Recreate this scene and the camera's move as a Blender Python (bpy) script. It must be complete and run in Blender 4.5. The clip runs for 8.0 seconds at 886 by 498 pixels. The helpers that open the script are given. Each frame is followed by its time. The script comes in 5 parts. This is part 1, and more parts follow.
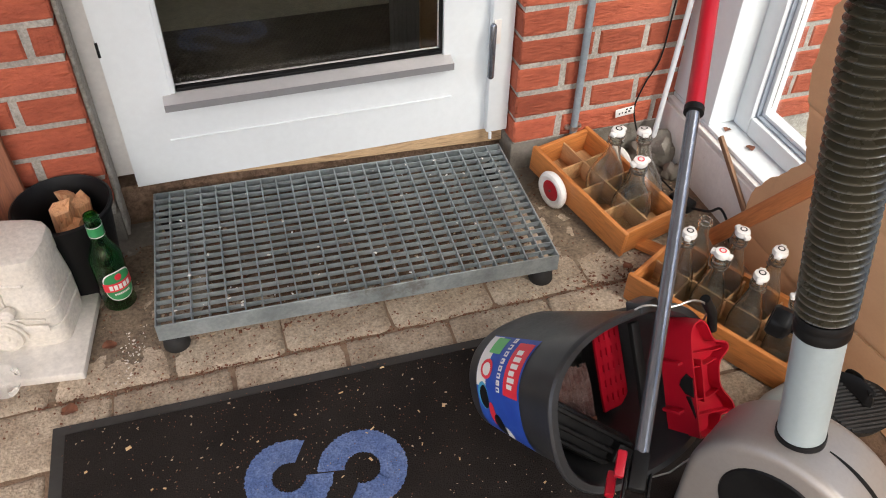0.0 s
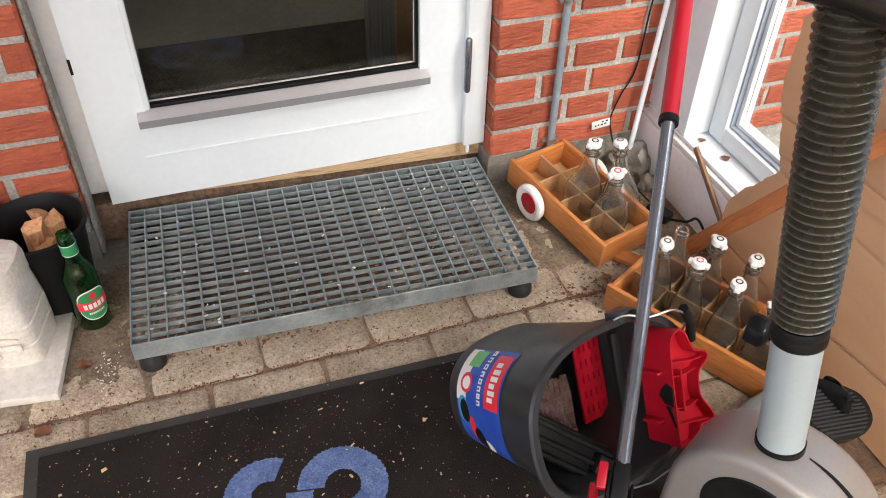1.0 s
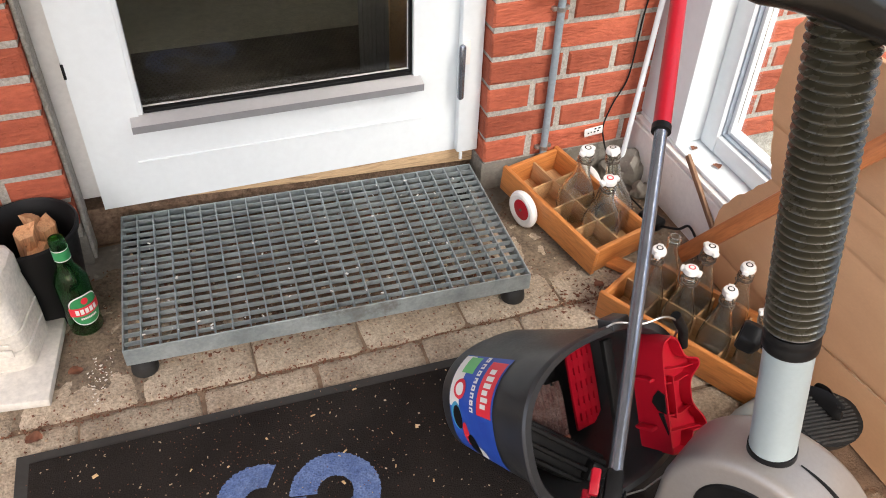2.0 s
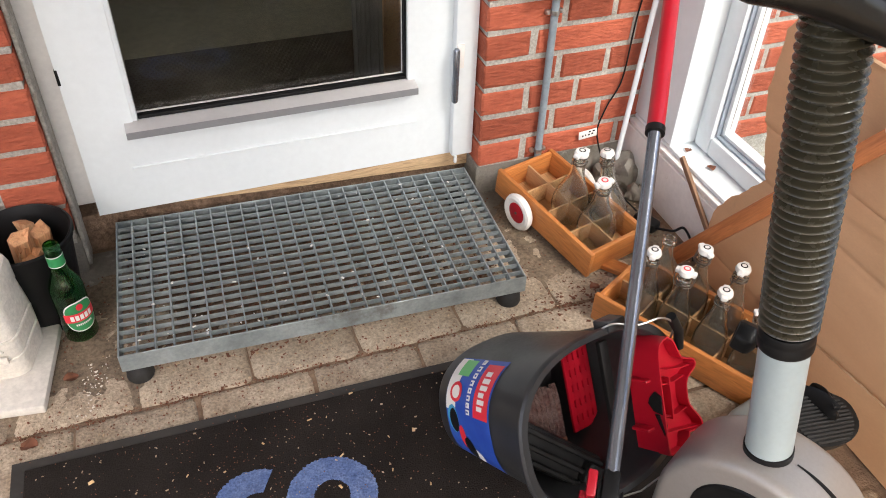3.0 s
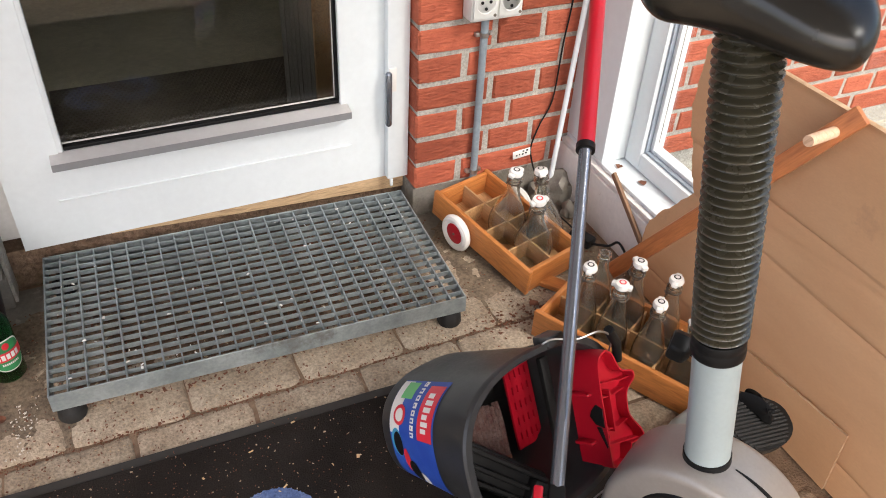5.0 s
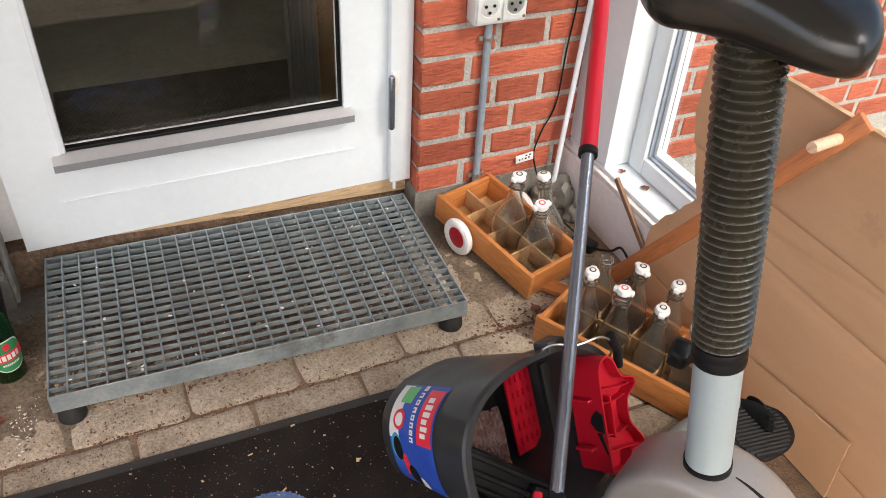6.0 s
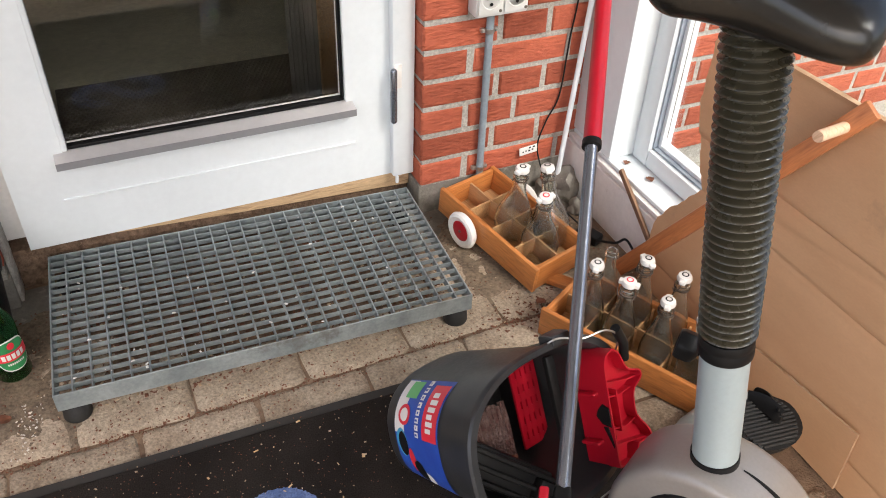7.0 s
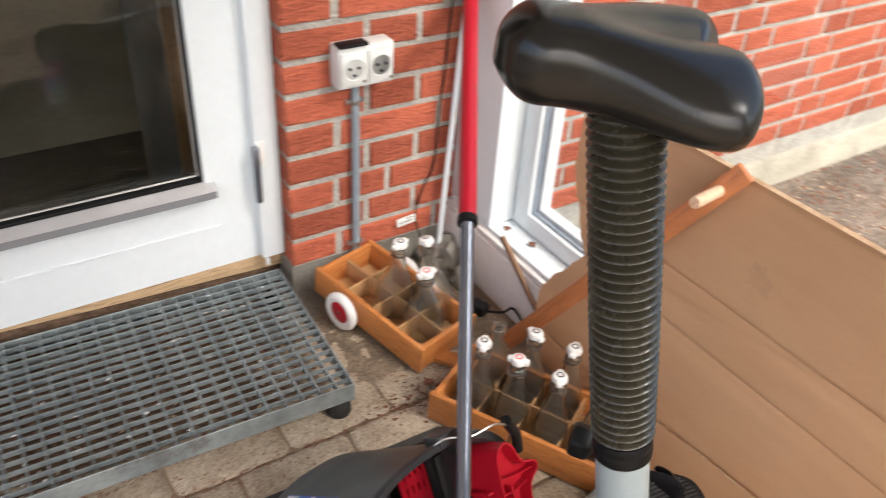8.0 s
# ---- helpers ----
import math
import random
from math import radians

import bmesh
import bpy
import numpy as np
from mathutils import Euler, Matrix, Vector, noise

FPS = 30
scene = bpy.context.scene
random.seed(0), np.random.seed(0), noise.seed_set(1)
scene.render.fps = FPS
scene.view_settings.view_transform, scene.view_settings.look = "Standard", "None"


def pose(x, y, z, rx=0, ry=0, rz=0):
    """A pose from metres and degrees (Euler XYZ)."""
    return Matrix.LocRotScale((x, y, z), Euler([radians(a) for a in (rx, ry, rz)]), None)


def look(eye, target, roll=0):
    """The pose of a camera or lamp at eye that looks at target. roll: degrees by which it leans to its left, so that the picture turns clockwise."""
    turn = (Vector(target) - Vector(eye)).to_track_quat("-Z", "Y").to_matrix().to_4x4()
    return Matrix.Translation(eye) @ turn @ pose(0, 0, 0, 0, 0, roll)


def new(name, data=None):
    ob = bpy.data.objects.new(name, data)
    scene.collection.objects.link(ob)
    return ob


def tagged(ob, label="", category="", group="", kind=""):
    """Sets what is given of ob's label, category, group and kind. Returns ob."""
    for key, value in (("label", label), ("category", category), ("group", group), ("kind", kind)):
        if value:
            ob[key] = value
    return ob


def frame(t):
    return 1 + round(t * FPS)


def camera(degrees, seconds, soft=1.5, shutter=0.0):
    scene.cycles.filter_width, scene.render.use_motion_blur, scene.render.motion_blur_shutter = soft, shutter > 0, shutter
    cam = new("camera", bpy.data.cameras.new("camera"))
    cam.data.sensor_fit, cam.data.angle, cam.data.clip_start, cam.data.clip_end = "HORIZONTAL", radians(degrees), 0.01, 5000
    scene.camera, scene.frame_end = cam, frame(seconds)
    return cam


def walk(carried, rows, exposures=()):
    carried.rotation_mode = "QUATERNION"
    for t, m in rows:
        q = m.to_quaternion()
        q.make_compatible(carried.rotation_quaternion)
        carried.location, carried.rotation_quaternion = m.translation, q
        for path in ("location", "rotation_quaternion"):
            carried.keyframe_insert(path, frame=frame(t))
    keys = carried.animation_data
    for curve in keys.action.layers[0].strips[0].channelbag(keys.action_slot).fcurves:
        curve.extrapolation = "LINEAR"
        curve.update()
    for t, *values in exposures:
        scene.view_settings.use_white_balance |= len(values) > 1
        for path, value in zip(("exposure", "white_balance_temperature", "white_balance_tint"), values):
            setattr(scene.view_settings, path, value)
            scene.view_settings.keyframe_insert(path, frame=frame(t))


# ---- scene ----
cam = camera(57.1, 8.0, soft=1.0, shutter=0.35)
PATH = [
    (0, (-0.632, -1.451, 1.193), (-0.172, -0.052, -0.16), 1.1),
    (0.5, (-0.628, -1.452, 1.19), (-0.137, -0.042, -0.14), 1.1),
    (1, (-0.628, -1.451, 1.188), (-0.115, -0.043, -0.137), 1.5),
    (1.5, (-0.631, -1.45, 1.191), (-0.103, -0.043, -0.129), 2.2),
    (3, (-0.631, -1.454, 1.188), (-0.084, -0.039, -0.116), 2.0),
    (3.5, (-0.639, -1.455, 1.19), (-0.08, -0.043, -0.112), 2.8),
    (4, (-0.644, -1.459, 1.188), (-0.066, -0.047, -0.105), 3.3),
    (4.5, (-0.635, -1.46, 1.188), (0.005, -0.055, -0.084), 3.2),
    (5, (-0.625, -1.458, 1.186), (0.066, -0.062, -0.069), 3.2),
    (6.5, (-0.618, -1.455, 1.185), (0.063, -0.05, -0.064), 3.5),
    (7, (-0.614, -1.451, 1.182), (0.054, -0.052, -0.081), 2.5),
    (7.5, (-0.602, -1.434, 1.187), (0.086, -0.041, -0.072), 0.8),
    (7.7, (-0.57, -1.417, 1.191), (0.146, -0.013, -0.041), 0.3),
    (7.9, (-0.532, -1.391, 1.173), (0.315, 0.005, 0.018), 3.1),
    (8, (-0.533, -1.365, 1.168), (0.395, -0.019, 0.017), 4.0),
]
walk(cam, [(t, look(eye, target, roll)) for t, eye, target, roll in PATH], exposures=[(0, 1.30), (0.5, 1.36), (1.5, 1.58), (3.0, 1.52), (8, 1.42)])

# ---- light ----
SUN_ELEV, SUN_AZ = radians(48), radians(199)
world = bpy.data.worlds.new("sky")
scene.world = world
world.use_nodes = True
wn = world.node_tree
sky = wn.nodes.new("ShaderNodeTexSky")
sky.sky_type, sky.sun_disc = 'NISHITA', False
sky.sun_elevation, sky.sun_rotation = SUN_ELEV, SUN_AZ
sky.dust_density, sky.ozone_density = 4.0, 0.6
wn.links.new(sky.outputs[0], wn.nodes["Background"].inputs[0])
wn.nodes["Background"].inputs[1].default_value = 0.15
sun = new("sun", bpy.data.lights.new("sun", 'SUN'))
sun.data.energy, sun.data.angle, sun.data.color = 1.5, radians(25), (1.0, 0.95, 0.88)
sun.matrix_world = look((2.4, -6.8, 7.6), (0, 0, 0))

# ---- materials ----
def node_mat(name):
    m = bpy.data.materials.new(name)
    m.use_nodes = True
    nt = m.node_tree
    return m, nt, nt.nodes["Principled BSDF"]


def noise_node(nt, scale, detail=4, rough=0.6, stretch=None, seed=0.0):
    tc = nt.nodes.new("ShaderNodeTexCoord")
    mp = nt.nodes.new("ShaderNodeMapping")
    mp.inputs["Location"].default_value = (seed, seed * 0.7, seed * 0.3)
    if stretch:
        mp.inputs["Scale"].default_value = stretch
    nt.links.new(tc.outputs["Object"], mp.inputs["Vector"])
    nz = nt.nodes.new("ShaderNodeTexNoise")
    nz.inputs["Scale"].default_value, nz.inputs["Detail"].default_value = scale, detail
    nz.inputs["Roughness"].default_value = rough
    nt.links.new(mp.outputs[0], nz.inputs["Vector"])
    return nz


def ramp(nt, src, stops):
    r = nt.nodes.new("ShaderNodeValToRGB")
    el = r.color_ramp.elements
    while len(el) < len(stops):
        el.new(0.5)
    for e, (p, c) in zip(el, stops):
        e.position, e.color = p, (*c, 1) if len(c) == 3 else c
    nt.links.new(src, r.inputs[0])
    return r


def mix(nt, fac, a, b, kind='MIX'):
    n = nt.nodes.new("ShaderNodeMix")
    n.data_type, n.blend_type = 'RGBA', kind
    for sock, v in ((n.inputs[0], fac), (n.inputs[6], a), (n.inputs[7], b)):
        if isinstance(v, (int, float)):
            sock.default_value = v
        elif isinstance(v, tuple):
            sock.default_value = (*v, 1)
        else:
            nt.links.new(v, sock)
    return n.outputs[2]


def surface(name, col, col2, rough=0.6, metal=0.0, scale=12, fine=90, bump=0.15, depth=0.002, stretch=None,
            spots=None, spot_scale=6, spot_at=0.62, rand=0.0, spec=0.5, coat=0.0, fine_amount=0.35):
    """A worn surface: two colours in large patches, fine grain, optional stains, bump and a tint per object."""
    m, nt, b = node_mat(name)
    big = noise_node(nt, scale, 5, 0.6, stretch)
    fin = noise_node(nt, fine, 3, 0.6, stretch, 3.1)
    c = mix(nt, ramp(nt, big.outputs[0], [(0.35, (0, 0, 0)), (0.65, (1, 1, 1))]).outputs[0], col, col2)
    g = ramp(nt, fin.outputs[0], [(0.3, (0.62, 0.62, 0.62)), (0.7, (1.25, 1.25, 1.25))])
    c = mix(nt, fine_amount, c, mix(nt, 1.0, c, g.outputs[0], 'MULTIPLY'))
    if spots:
        sp = noise_node(nt, spot_scale, 6, 0.7, None, 7.7)
        c = mix(nt, ramp(nt, sp.outputs[0], [(spot_at, (0, 0, 0)), (spot_at + 0.08, (0.85, 0.85, 0.85))]).outputs[0], c, spots)
    if rand:
        oi = nt.nodes.new("ShaderNodeObjectInfo")
        rr = ramp(nt, oi.outputs["Random"], [(0, (1 - rand,) * 3), (1, (1 + rand,) * 3)])
        c = mix(nt, 1.0, c, rr.outputs[0], 'MULTIPLY')
    nt.links.new(c, b.inputs["Base Color"])
    rr = ramp(nt, fin.outputs[0], [(0.2, (rough * 0.8,) * 3), (0.8, (min(1, rough * 1.15),) * 3)])
    nt.links.new(rr.outputs[0], b.inputs["Roughness"])
    b.inputs["Metallic"].default_value = metal
    b.inputs["Specular IOR Level"].default_value = spec
    b.inputs["Coat Weight"].default_value = coat
    if bump:
        bp = nt.nodes.new("ShaderNodeBump")
        bp.inputs["Strength"].default_value, bp.inputs["Distance"].default_value = bump, depth
        h = nt.nodes.new("ShaderNodeMath")
        h.operation = 'ADD'
        nt.links.new(big.outputs[0], h.inputs[0])
        nt.links.new(fin.outputs[0], h.inputs[1])
        nt.links.new(h.outputs[0], bp.inputs["Height"])
        nt.links.new(bp.outputs[0], b.inputs["Normal"])
    return m


def wood(name, dark, light, rough=0.45, axis='X', scale=1.0, rand=0.12):
    m, nt, b = node_mat(name)
    st = {'X': (1.2, 14, 14), 'Y': (14, 1.2, 14), 'Z': (14, 14, 1.2)}[axis]
    grain = noise_node(nt, 4 * scale, 6, 0.65, st)
    grain.inputs["Distortion"].default_value = 1.2
    fib = noise_node(nt, 30 * scale, 3, 0.6, st, 2.0)
    c = ramp(nt, grain.outputs[0], [(0.3, dark), (0.5, light), (0.62, tuple(0.8 * v for v in light)), (0.75, dark)]).outputs[0]
    f = ramp(nt, fib.outputs[0], [(0.35, (0.75,) * 3), (0.65, (1.1,) * 3)]).outputs[0]
    c = mix(nt, 0.6, c, mix(nt, 1.0, c, f, 'MULTIPLY'))
    oi = nt.nodes.new("ShaderNodeObjectInfo")
    c = mix(nt, 1.0, c, ramp(nt, oi.outputs["Random"], [(0, (1 - rand,) * 3), (1, (1 + rand,) * 3)]).outputs[0], 'MULTIPLY')
    nt.links.new(c, b.inputs["Base Color"])
    b.inputs["Roughness"].default_value = rough
    bp = nt.nodes.new("ShaderNodeBump")
    bp.inputs["Strength"].default_value, bp.inputs["Distance"].default_value = 0.25, 0.001
    nt.links.new(fib.outputs[0], bp.inputs["Height"])
    nt.links.new(bp.outputs[0], b.inputs["Normal"])
    return m


def glass(name, col=(1, 1, 1), rough=0.0, ior=1.45):
    m, nt, b = node_mat(name)
    b.inputs["Base Color"].default_value = (*col, 1)
    b.inputs["Transmission Weight"].default_value = 1.0
    b.inputs["Roughness"].default_value = rough
    b.inputs["IOR"].default_value = ior
    return m


def dusty_glass(name, col, dust, amount):
    """Bottle glass with a milky, dusty bloom in patches."""
    m, nt, b = node_mat(name)
    b.inputs["Base Color"].default_value = (*col, 1)
    b.inputs["IOR"].default_value = 1.45
    b.inputs["Roughness"].default_value = 0.06
    nz = noise_node(nt, 18, 5, 0.65)
    tr = ramp(nt, nz.outputs[0], [(0.35, (1, 1, 1)), (0.75, (1 - amount,) * 3)])
    nt.links.new(tr.outputs[0], b.inputs["Transmission Weight"])
    nt.links.new(mix(nt, tr.outputs[0], dust, col), b.inputs["Base Color"])
    return m


BRICK = surface("red_brick", (0.425, 0.112, 0.062), (0.34, 0.086, 0.050), 0.9, 0, 13, 60, 1.0, 0.006, (0.8, 1, 2.4),
                (0.58, 0.30, 0.21), 75, 0.70, rand=0.22, spec=0.2, fine_amount=0.4)
MORTAR = surface("lime_mortar", (0.46, 0.435, 0.39), (0.34, 0.32, 0.285), 0.95, 0, 14, 160, 0.8, 0.004, spots=(0.55, 0.53, 0.48), spot_scale=30, spec=0.2, fine_amount=0.8)
CONCRETE = surface("old_concrete", (0.26, 0.24, 0.21), (0.16, 0.145, 0.12), 0.95, 0, 7, 120, 0.7, 0.004, spots=(0.38, 0.36, 0.32), spot_scale=12, spec=0.2)
PAVER = surface("paver", (0.51, 0.42, 0.32), (0.345, 0.27, 0.198), 0.95, 0, 14, 190, 0.9, 0.004, spots=(0.62, 0.55, 0.46), spot_scale=60, spot_at=0.68, rand=0.12, spec=0.2, fine_amount=1.0)
JOINT = surface("joint_sand", (0.27, 0.185, 0.125), (0.17, 0.115, 0.08), 1.0, 0, 20, 200, 0.8, 0.004, spots=(0.3, 0.13, 0.07), spot_scale=25, spec=0.1)
WHITE = surface("white_paint", (0.77, 0.815, 0.835), (0.74, 0.785, 0.805), 0.38, 0, 5, 60, 0.05, 0.001, spec=0.5, fine_amount=0.06)
WHITE_OLD = surface("old_white_paint", (0.82, 0.80, 0.77), (0.76, 0.73, 0.70), 0.5, 0, 6, 90, 0.15, 0.001, spots=(0.42, 0.33, 0.27), spot_scale=16, spot_at=0.72, fine_amount=0.15)
# one grey paint in two tones: a lit one and a shaded one
SILL_LIT = surface("grey_painted_sill_lit", (0.56, 0.535, 0.525), (0.52, 0.50, 0.49), 0.5, 0, 10, 90, 0.05, 0.001, spots=(0.68, 0.67, 0.66), spot_scale=15, spot_at=0.74, fine_amount=0.1)
SILL_SHADED = surface("grey_sill_shaded", (0.24, 0.24, 0.25), (0.21, 0.21, 0.22), 0.5, 0, 12, 90, 0.05, 0.001, spots=(0.5, 0.5, 0.5), spot_scale=13, spot_at=0.74, fine_amount=0.1)
RAW_WOOD = wood("weathered_wood", (0.26, 0.16, 0.085), (0.62, 0.43, 0.25), 0.75, 'X', 1.6)
PINE = wood("oiled_pine_x", (0.36, 0.115, 0.028), (0.57, 0.215, 0.06), 0.42, 'X')
PINE_Y = wood("oiled_pine_y", (0.36, 0.115, 0.028), (0.57, 0.215, 0.06), 0.42, 'Y')
PINE_IN = wood("bare_pine", (0.40, 0.20, 0.08), (0.58, 0.34, 0.16), 0.6, 'Y')
HANDLE_WOOD = wood("handle_wood", (0.26, 0.075, 0.025), (0.46, 0.16, 0.055), 0.42, 'X')
DOWEL = wood("dowel_wood", (0.55, 0.33, 0.2), (0.75, 0.5, 0.34), 0.5, 'X')
STICK = wood("old_stick", (0.12, 0.06, 0.035), (0.3, 0.17, 0.1), 0.8, 'X', 1.5)
LOGS = wood("split_firewood", (0.46, 0.2, 0.085), (0.70, 0.38, 0.19), 0.75, 'Z', 1.3, 0.25)
PLANK_RED = wood("brown_plank", (0.13, 0.045, 0.025), (0.27, 0.1, 0.05), 0.7, 'Z')
GALV = surface("galvanised_steel", (0.42, 0.47, 0.48), (0.26, 0.30, 0.31), 0.5, 0.55, 18, 140, 0.2, 0.001, spots=(0.2, 0.2, 0.19), spot_scale=9, spot_at=0.6, spec=0.5)
RUBBER = surface("black_rubber", (0.012, 0.012, 0.0125), (0.019, 0.018, 0.017), 0.75, 0, 14, 120, 0.2, 0.001)
PILE = surface("black_carpet_pile", (0.026, 0.022, 0.0205), (0.038, 0.032, 0.029), 1.0, 0, 6, 420, 1.0, 0.004, spots=(0.035, 0.03, 0.026), spot_scale=30, spot_at=0.66, spec=0.05, fine_amount=1.0)
PILE_EDGE = surface("mat_rubber_border", (0.05, 0.047, 0.043), (0.035, 0.033, 0.03), 0.85, 0, 10, 90, 0.2, 0.001)
BLUE = surface("blue_carpet_pile", (0.12, 0.185, 0.40), (0.19, 0.265, 0.49), 1.0, 0, 45, 300, 1.0, 0.006, spots=(0.07, 0.10, 0.20), spot_scale=160, spot_at=0.64, spec=0.05, fine_amount=1.0)
BLACK = surface("black_plastic", (0.008, 0.008, 0.0085), (0.012, 0.012, 0.012), 0.45, 0, 10, 150, 0.05, 0.0005, spec=0.16)
BUCKET = surface("anthracite_plastic", (0.028, 0.029, 0.031), (0.037, 0.038, 0.040), 0.33, 0, 8, 160, 0.06, 0.0004, spots=(0.06, 0.06, 0.06), spot_scale=40, spot_at=0.72, fine_amount=0.15, spec=0.42)
RED = surface("red_plastic", (0.43, 0.006, 0.020), (0.37, 0.005, 0.017), 0.36, 0, 8, 100, 0.03, 0.0004, fine_amount=0.1)
STEEL = surface("grey_steel_tube", (0.25, 0.265, 0.30), (0.20, 0.215, 0.25), 0.24, 0.75, 10, 200, 0.0, 0.0003, fine_amount=0.1)
CHROME = surface("wire_steel", (0.55, 0.54, 0.52), (0.4, 0.39, 0.37), 0.35, 0.9, 20, 150, 0.05, 0.0003)
RUST_WIRE = surface("old_wire", (0.22, 0.19, 0.16), (0.12, 0.09, 0.07), 0.55, 0.7, 30, 150, 0.1, 0.0003)
WHITE_STEEL = surface("white_pole_paint", (0.72, 0.69, 0.66), (0.62, 0.58, 0.55), 0.4, 0, 10, 90, 0.05, 0.0005)
PVC = surface("grey_conduit", (0.27, 0.32, 0.35), (0.22, 0.26, 0.29), 0.5, 0, 14, 120, 0.1, 0.0005)
SOCKET = surface("socket_plastic", (0.72, 0.72, 0.70), (0.65, 0.65, 0.62), 0.4, 0, 10, 80, 0.03, 0.0005, fine_amount=0.1)
CERAMIC = surface("white_ceramic", (0.80, 0.79, 0.76), (0.74, 0.72, 0.69), 0.25, 0, 14, 80, 0.03, 0.0005, fine_amount=0.1)
STONE = surface("white_cast_stone", (0.76, 0.715, 0.645), (0.67, 0.615, 0.535), 0.9, 0, 9, 130, 0.5, 0.002, spots=(0.52, 0.43, 0.31), spot_scale=20, spot_at=0.66, spec=0.2)
MARBLE = surface("white_stone_slab", (0.72, 0.68, 0.625), (0.64, 0.60, 0.545), 0.7, 0, 7, 90, 0.2, 0.001, spots=(0.4, 0.34, 0.28), spot_scale=28, spot_at=0.72)
CARD = surface("brown_cardboard", (0.61, 0.37, 0.21), (0.56, 0.33, 0.182), 0.8, 0, 3, 140, 0.12, 0.0008, (1, 1, 4), spots=(0.47, 0.29, 0.17), spot_scale=5, spot_at=0.62, spec=0.25, fine_amount=0.12)
CARD_IN = surface("torn_cardboard_edge", (0.55, 0.39, 0.25), (0.36, 0.22, 0.12), 0.95, 0, 30, 180, 0.5, 0.002)
TUBE_PAINT = surface("pale_grey_blue_paint", (0.35, 0.41, 0.42), (0.32, 0.375, 0.385), 0.42, 0, 6, 120, 0.06, 0.0004, spots=(0.2, 0.18, 0.16), spot_scale=55, spot_at=0.78, fine_amount=0.1)
SILVER = surface("silver_grey_plastic", (0.36, 0.33, 0.305), (0.32, 0.295, 0.275), 0.38, 0.35, 5, 200, 0.05, 0.0004, fine_amount=0.12)
GAITER = surface("black_rubber_gaiter", (0.040, 0.034, 0.021), (0.056, 0.048, 0.030), 0.27, 0, 9, 60, 0.0, 0.0006, spec=0.75, fine_amount=0.2)
VINYL = surface("black_vinyl", (0.011, 0.0098, 0.008), (0.016, 0.0142, 0.0115), 0.24, 0, 6, 18, 0.0, 0.0002, fine_amount=0.05)
INNER_MAT = surface("brown_black_studs", (0.17, 0.145, 0.115), (0.12, 0.10, 0.08), 0.55, 0, 14, 120, 0.2, 0.001)
DARK = surface("dark_interior", (0.62, 0.57, 0.44), (0.52, 0.48, 0.36), 0.9, 0, 5, 60, 0.1, 0.001)
CURTAIN = surface("dark_curtain", (0.30, 0.28, 0.24), (0.24, 0.22, 0.19), 0.9, 0, 8, 100, 0.2, 0.001)
CHIPS = surface("wood_chips", (0.40, 0.27, 0.155), (0.55, 0.43, 0.30), 0.9, 0, 60, 300, 0.1, 0.0005)
STRAW = surface("straw_splinters", (0.62, 0.40, 0.18), (0.70, 0.52, 0.30), 0.9, 0, 60, 300, 0.1, 0.0005)
LEAF = surface("dead_leaf", (0.2, 0.075, 0.04), (0.13, 0.05, 0.025), 0.9, 0, 60, 200, 0.3, 0.0008)
MOPPAD = surface("grey_mop_fabric", (0.13, 0.085, 0.075), (0.075, 0.026, 0.022), 1.0, 0, 60, 250, 1.0, 0.004)
SOIL = surface("leaf_litter", (0.27, 0.225, 0.185), (0.15, 0.12, 0.098), 1.0, 0, 5, 45, 1.0, 0.02, spots=(0.42, 0.36, 0.30), spot_scale=30, spot_at=0.6, spec=0.1, fine_amount=1.0)
ROUGHCAST = surface("plinth_render", (0.47, 0.43, 0.36), (0.33, 0.31, 0.25), 0.95, 0, 6, 70, 0.8, 0.006, spots=(0.26, 0.27, 0.17), spot_scale=8, spot_at=0.6, spec=0.2)
LABEL_BLUE = surface("label_blue", (0.02, 0.06, 0.36), (0.03, 0.1, 0.46), 0.35, 0, 12, 100, 0, 0, fine_amount=0.05)
LABEL_RED = surface("label_red", (0.72, 0.03, 0.05), (0.68, 0.03, 0.05), 0.35, 0, 12, 100, 0, 0, fine_amount=0.05)
LABEL_WHITE = surface("label_white", (0.78, 0.77, 0.74), (0.74, 0.73, 0.7), 0.4, 0, 12, 100, 0, 0, fine_amount=0.05)
LABEL_GREEN = surface("label_green", (0.03, 0.24, 0.08), (0.035, 0.27, 0.09), 0.4, 0, 12, 100, 0, 0, fine_amount=0.05)
LABEL_MINT = surface("label_light_green", (0.12, 0.45, 0.14), (0.14, 0.48, 0.16), 0.4, 0, 12, 100, 0, 0, fine_amount=0.05)
LABEL_CYAN = surface("label_cyan", (0.05, 0.3, 0.5), (0.06, 0.34, 0.55), 0.4, 0, 12, 100, 0, 0, fine_amount=0.05)
PANE = glass("window_pane", (0.97, 1.0, 0.98), 0.0, 1.45)
CLEAR = dusty_glass("dusty_clear_glass", (0.94, 0.955, 0.91), (0.42, 0.35, 0.26), 0.06)
GREEN_GLASS = dusty_glass("green_bottle_glass", (0.045, 0.42, 0.085), (0.03, 0.14, 0.045), 0.04)
PET = glass("clear_pet_plastic", (0.97, 0.97, 0.97), 0.05, 1.3)
# dirt under the grate, and the dark shading of the threshold concrete
DIRT_AND_SHADE = surface("damp_dirt_and_shade", (0.235, 0.155, 0.105), (0.13, 0.085, 0.058), 1.0, 0, 14, 110, 1.0, 0.006, spots=(0.26, 0.19, 0.13), spot_scale=38, spot_at=0.6, spec=0.1, fine_amount=1.0)
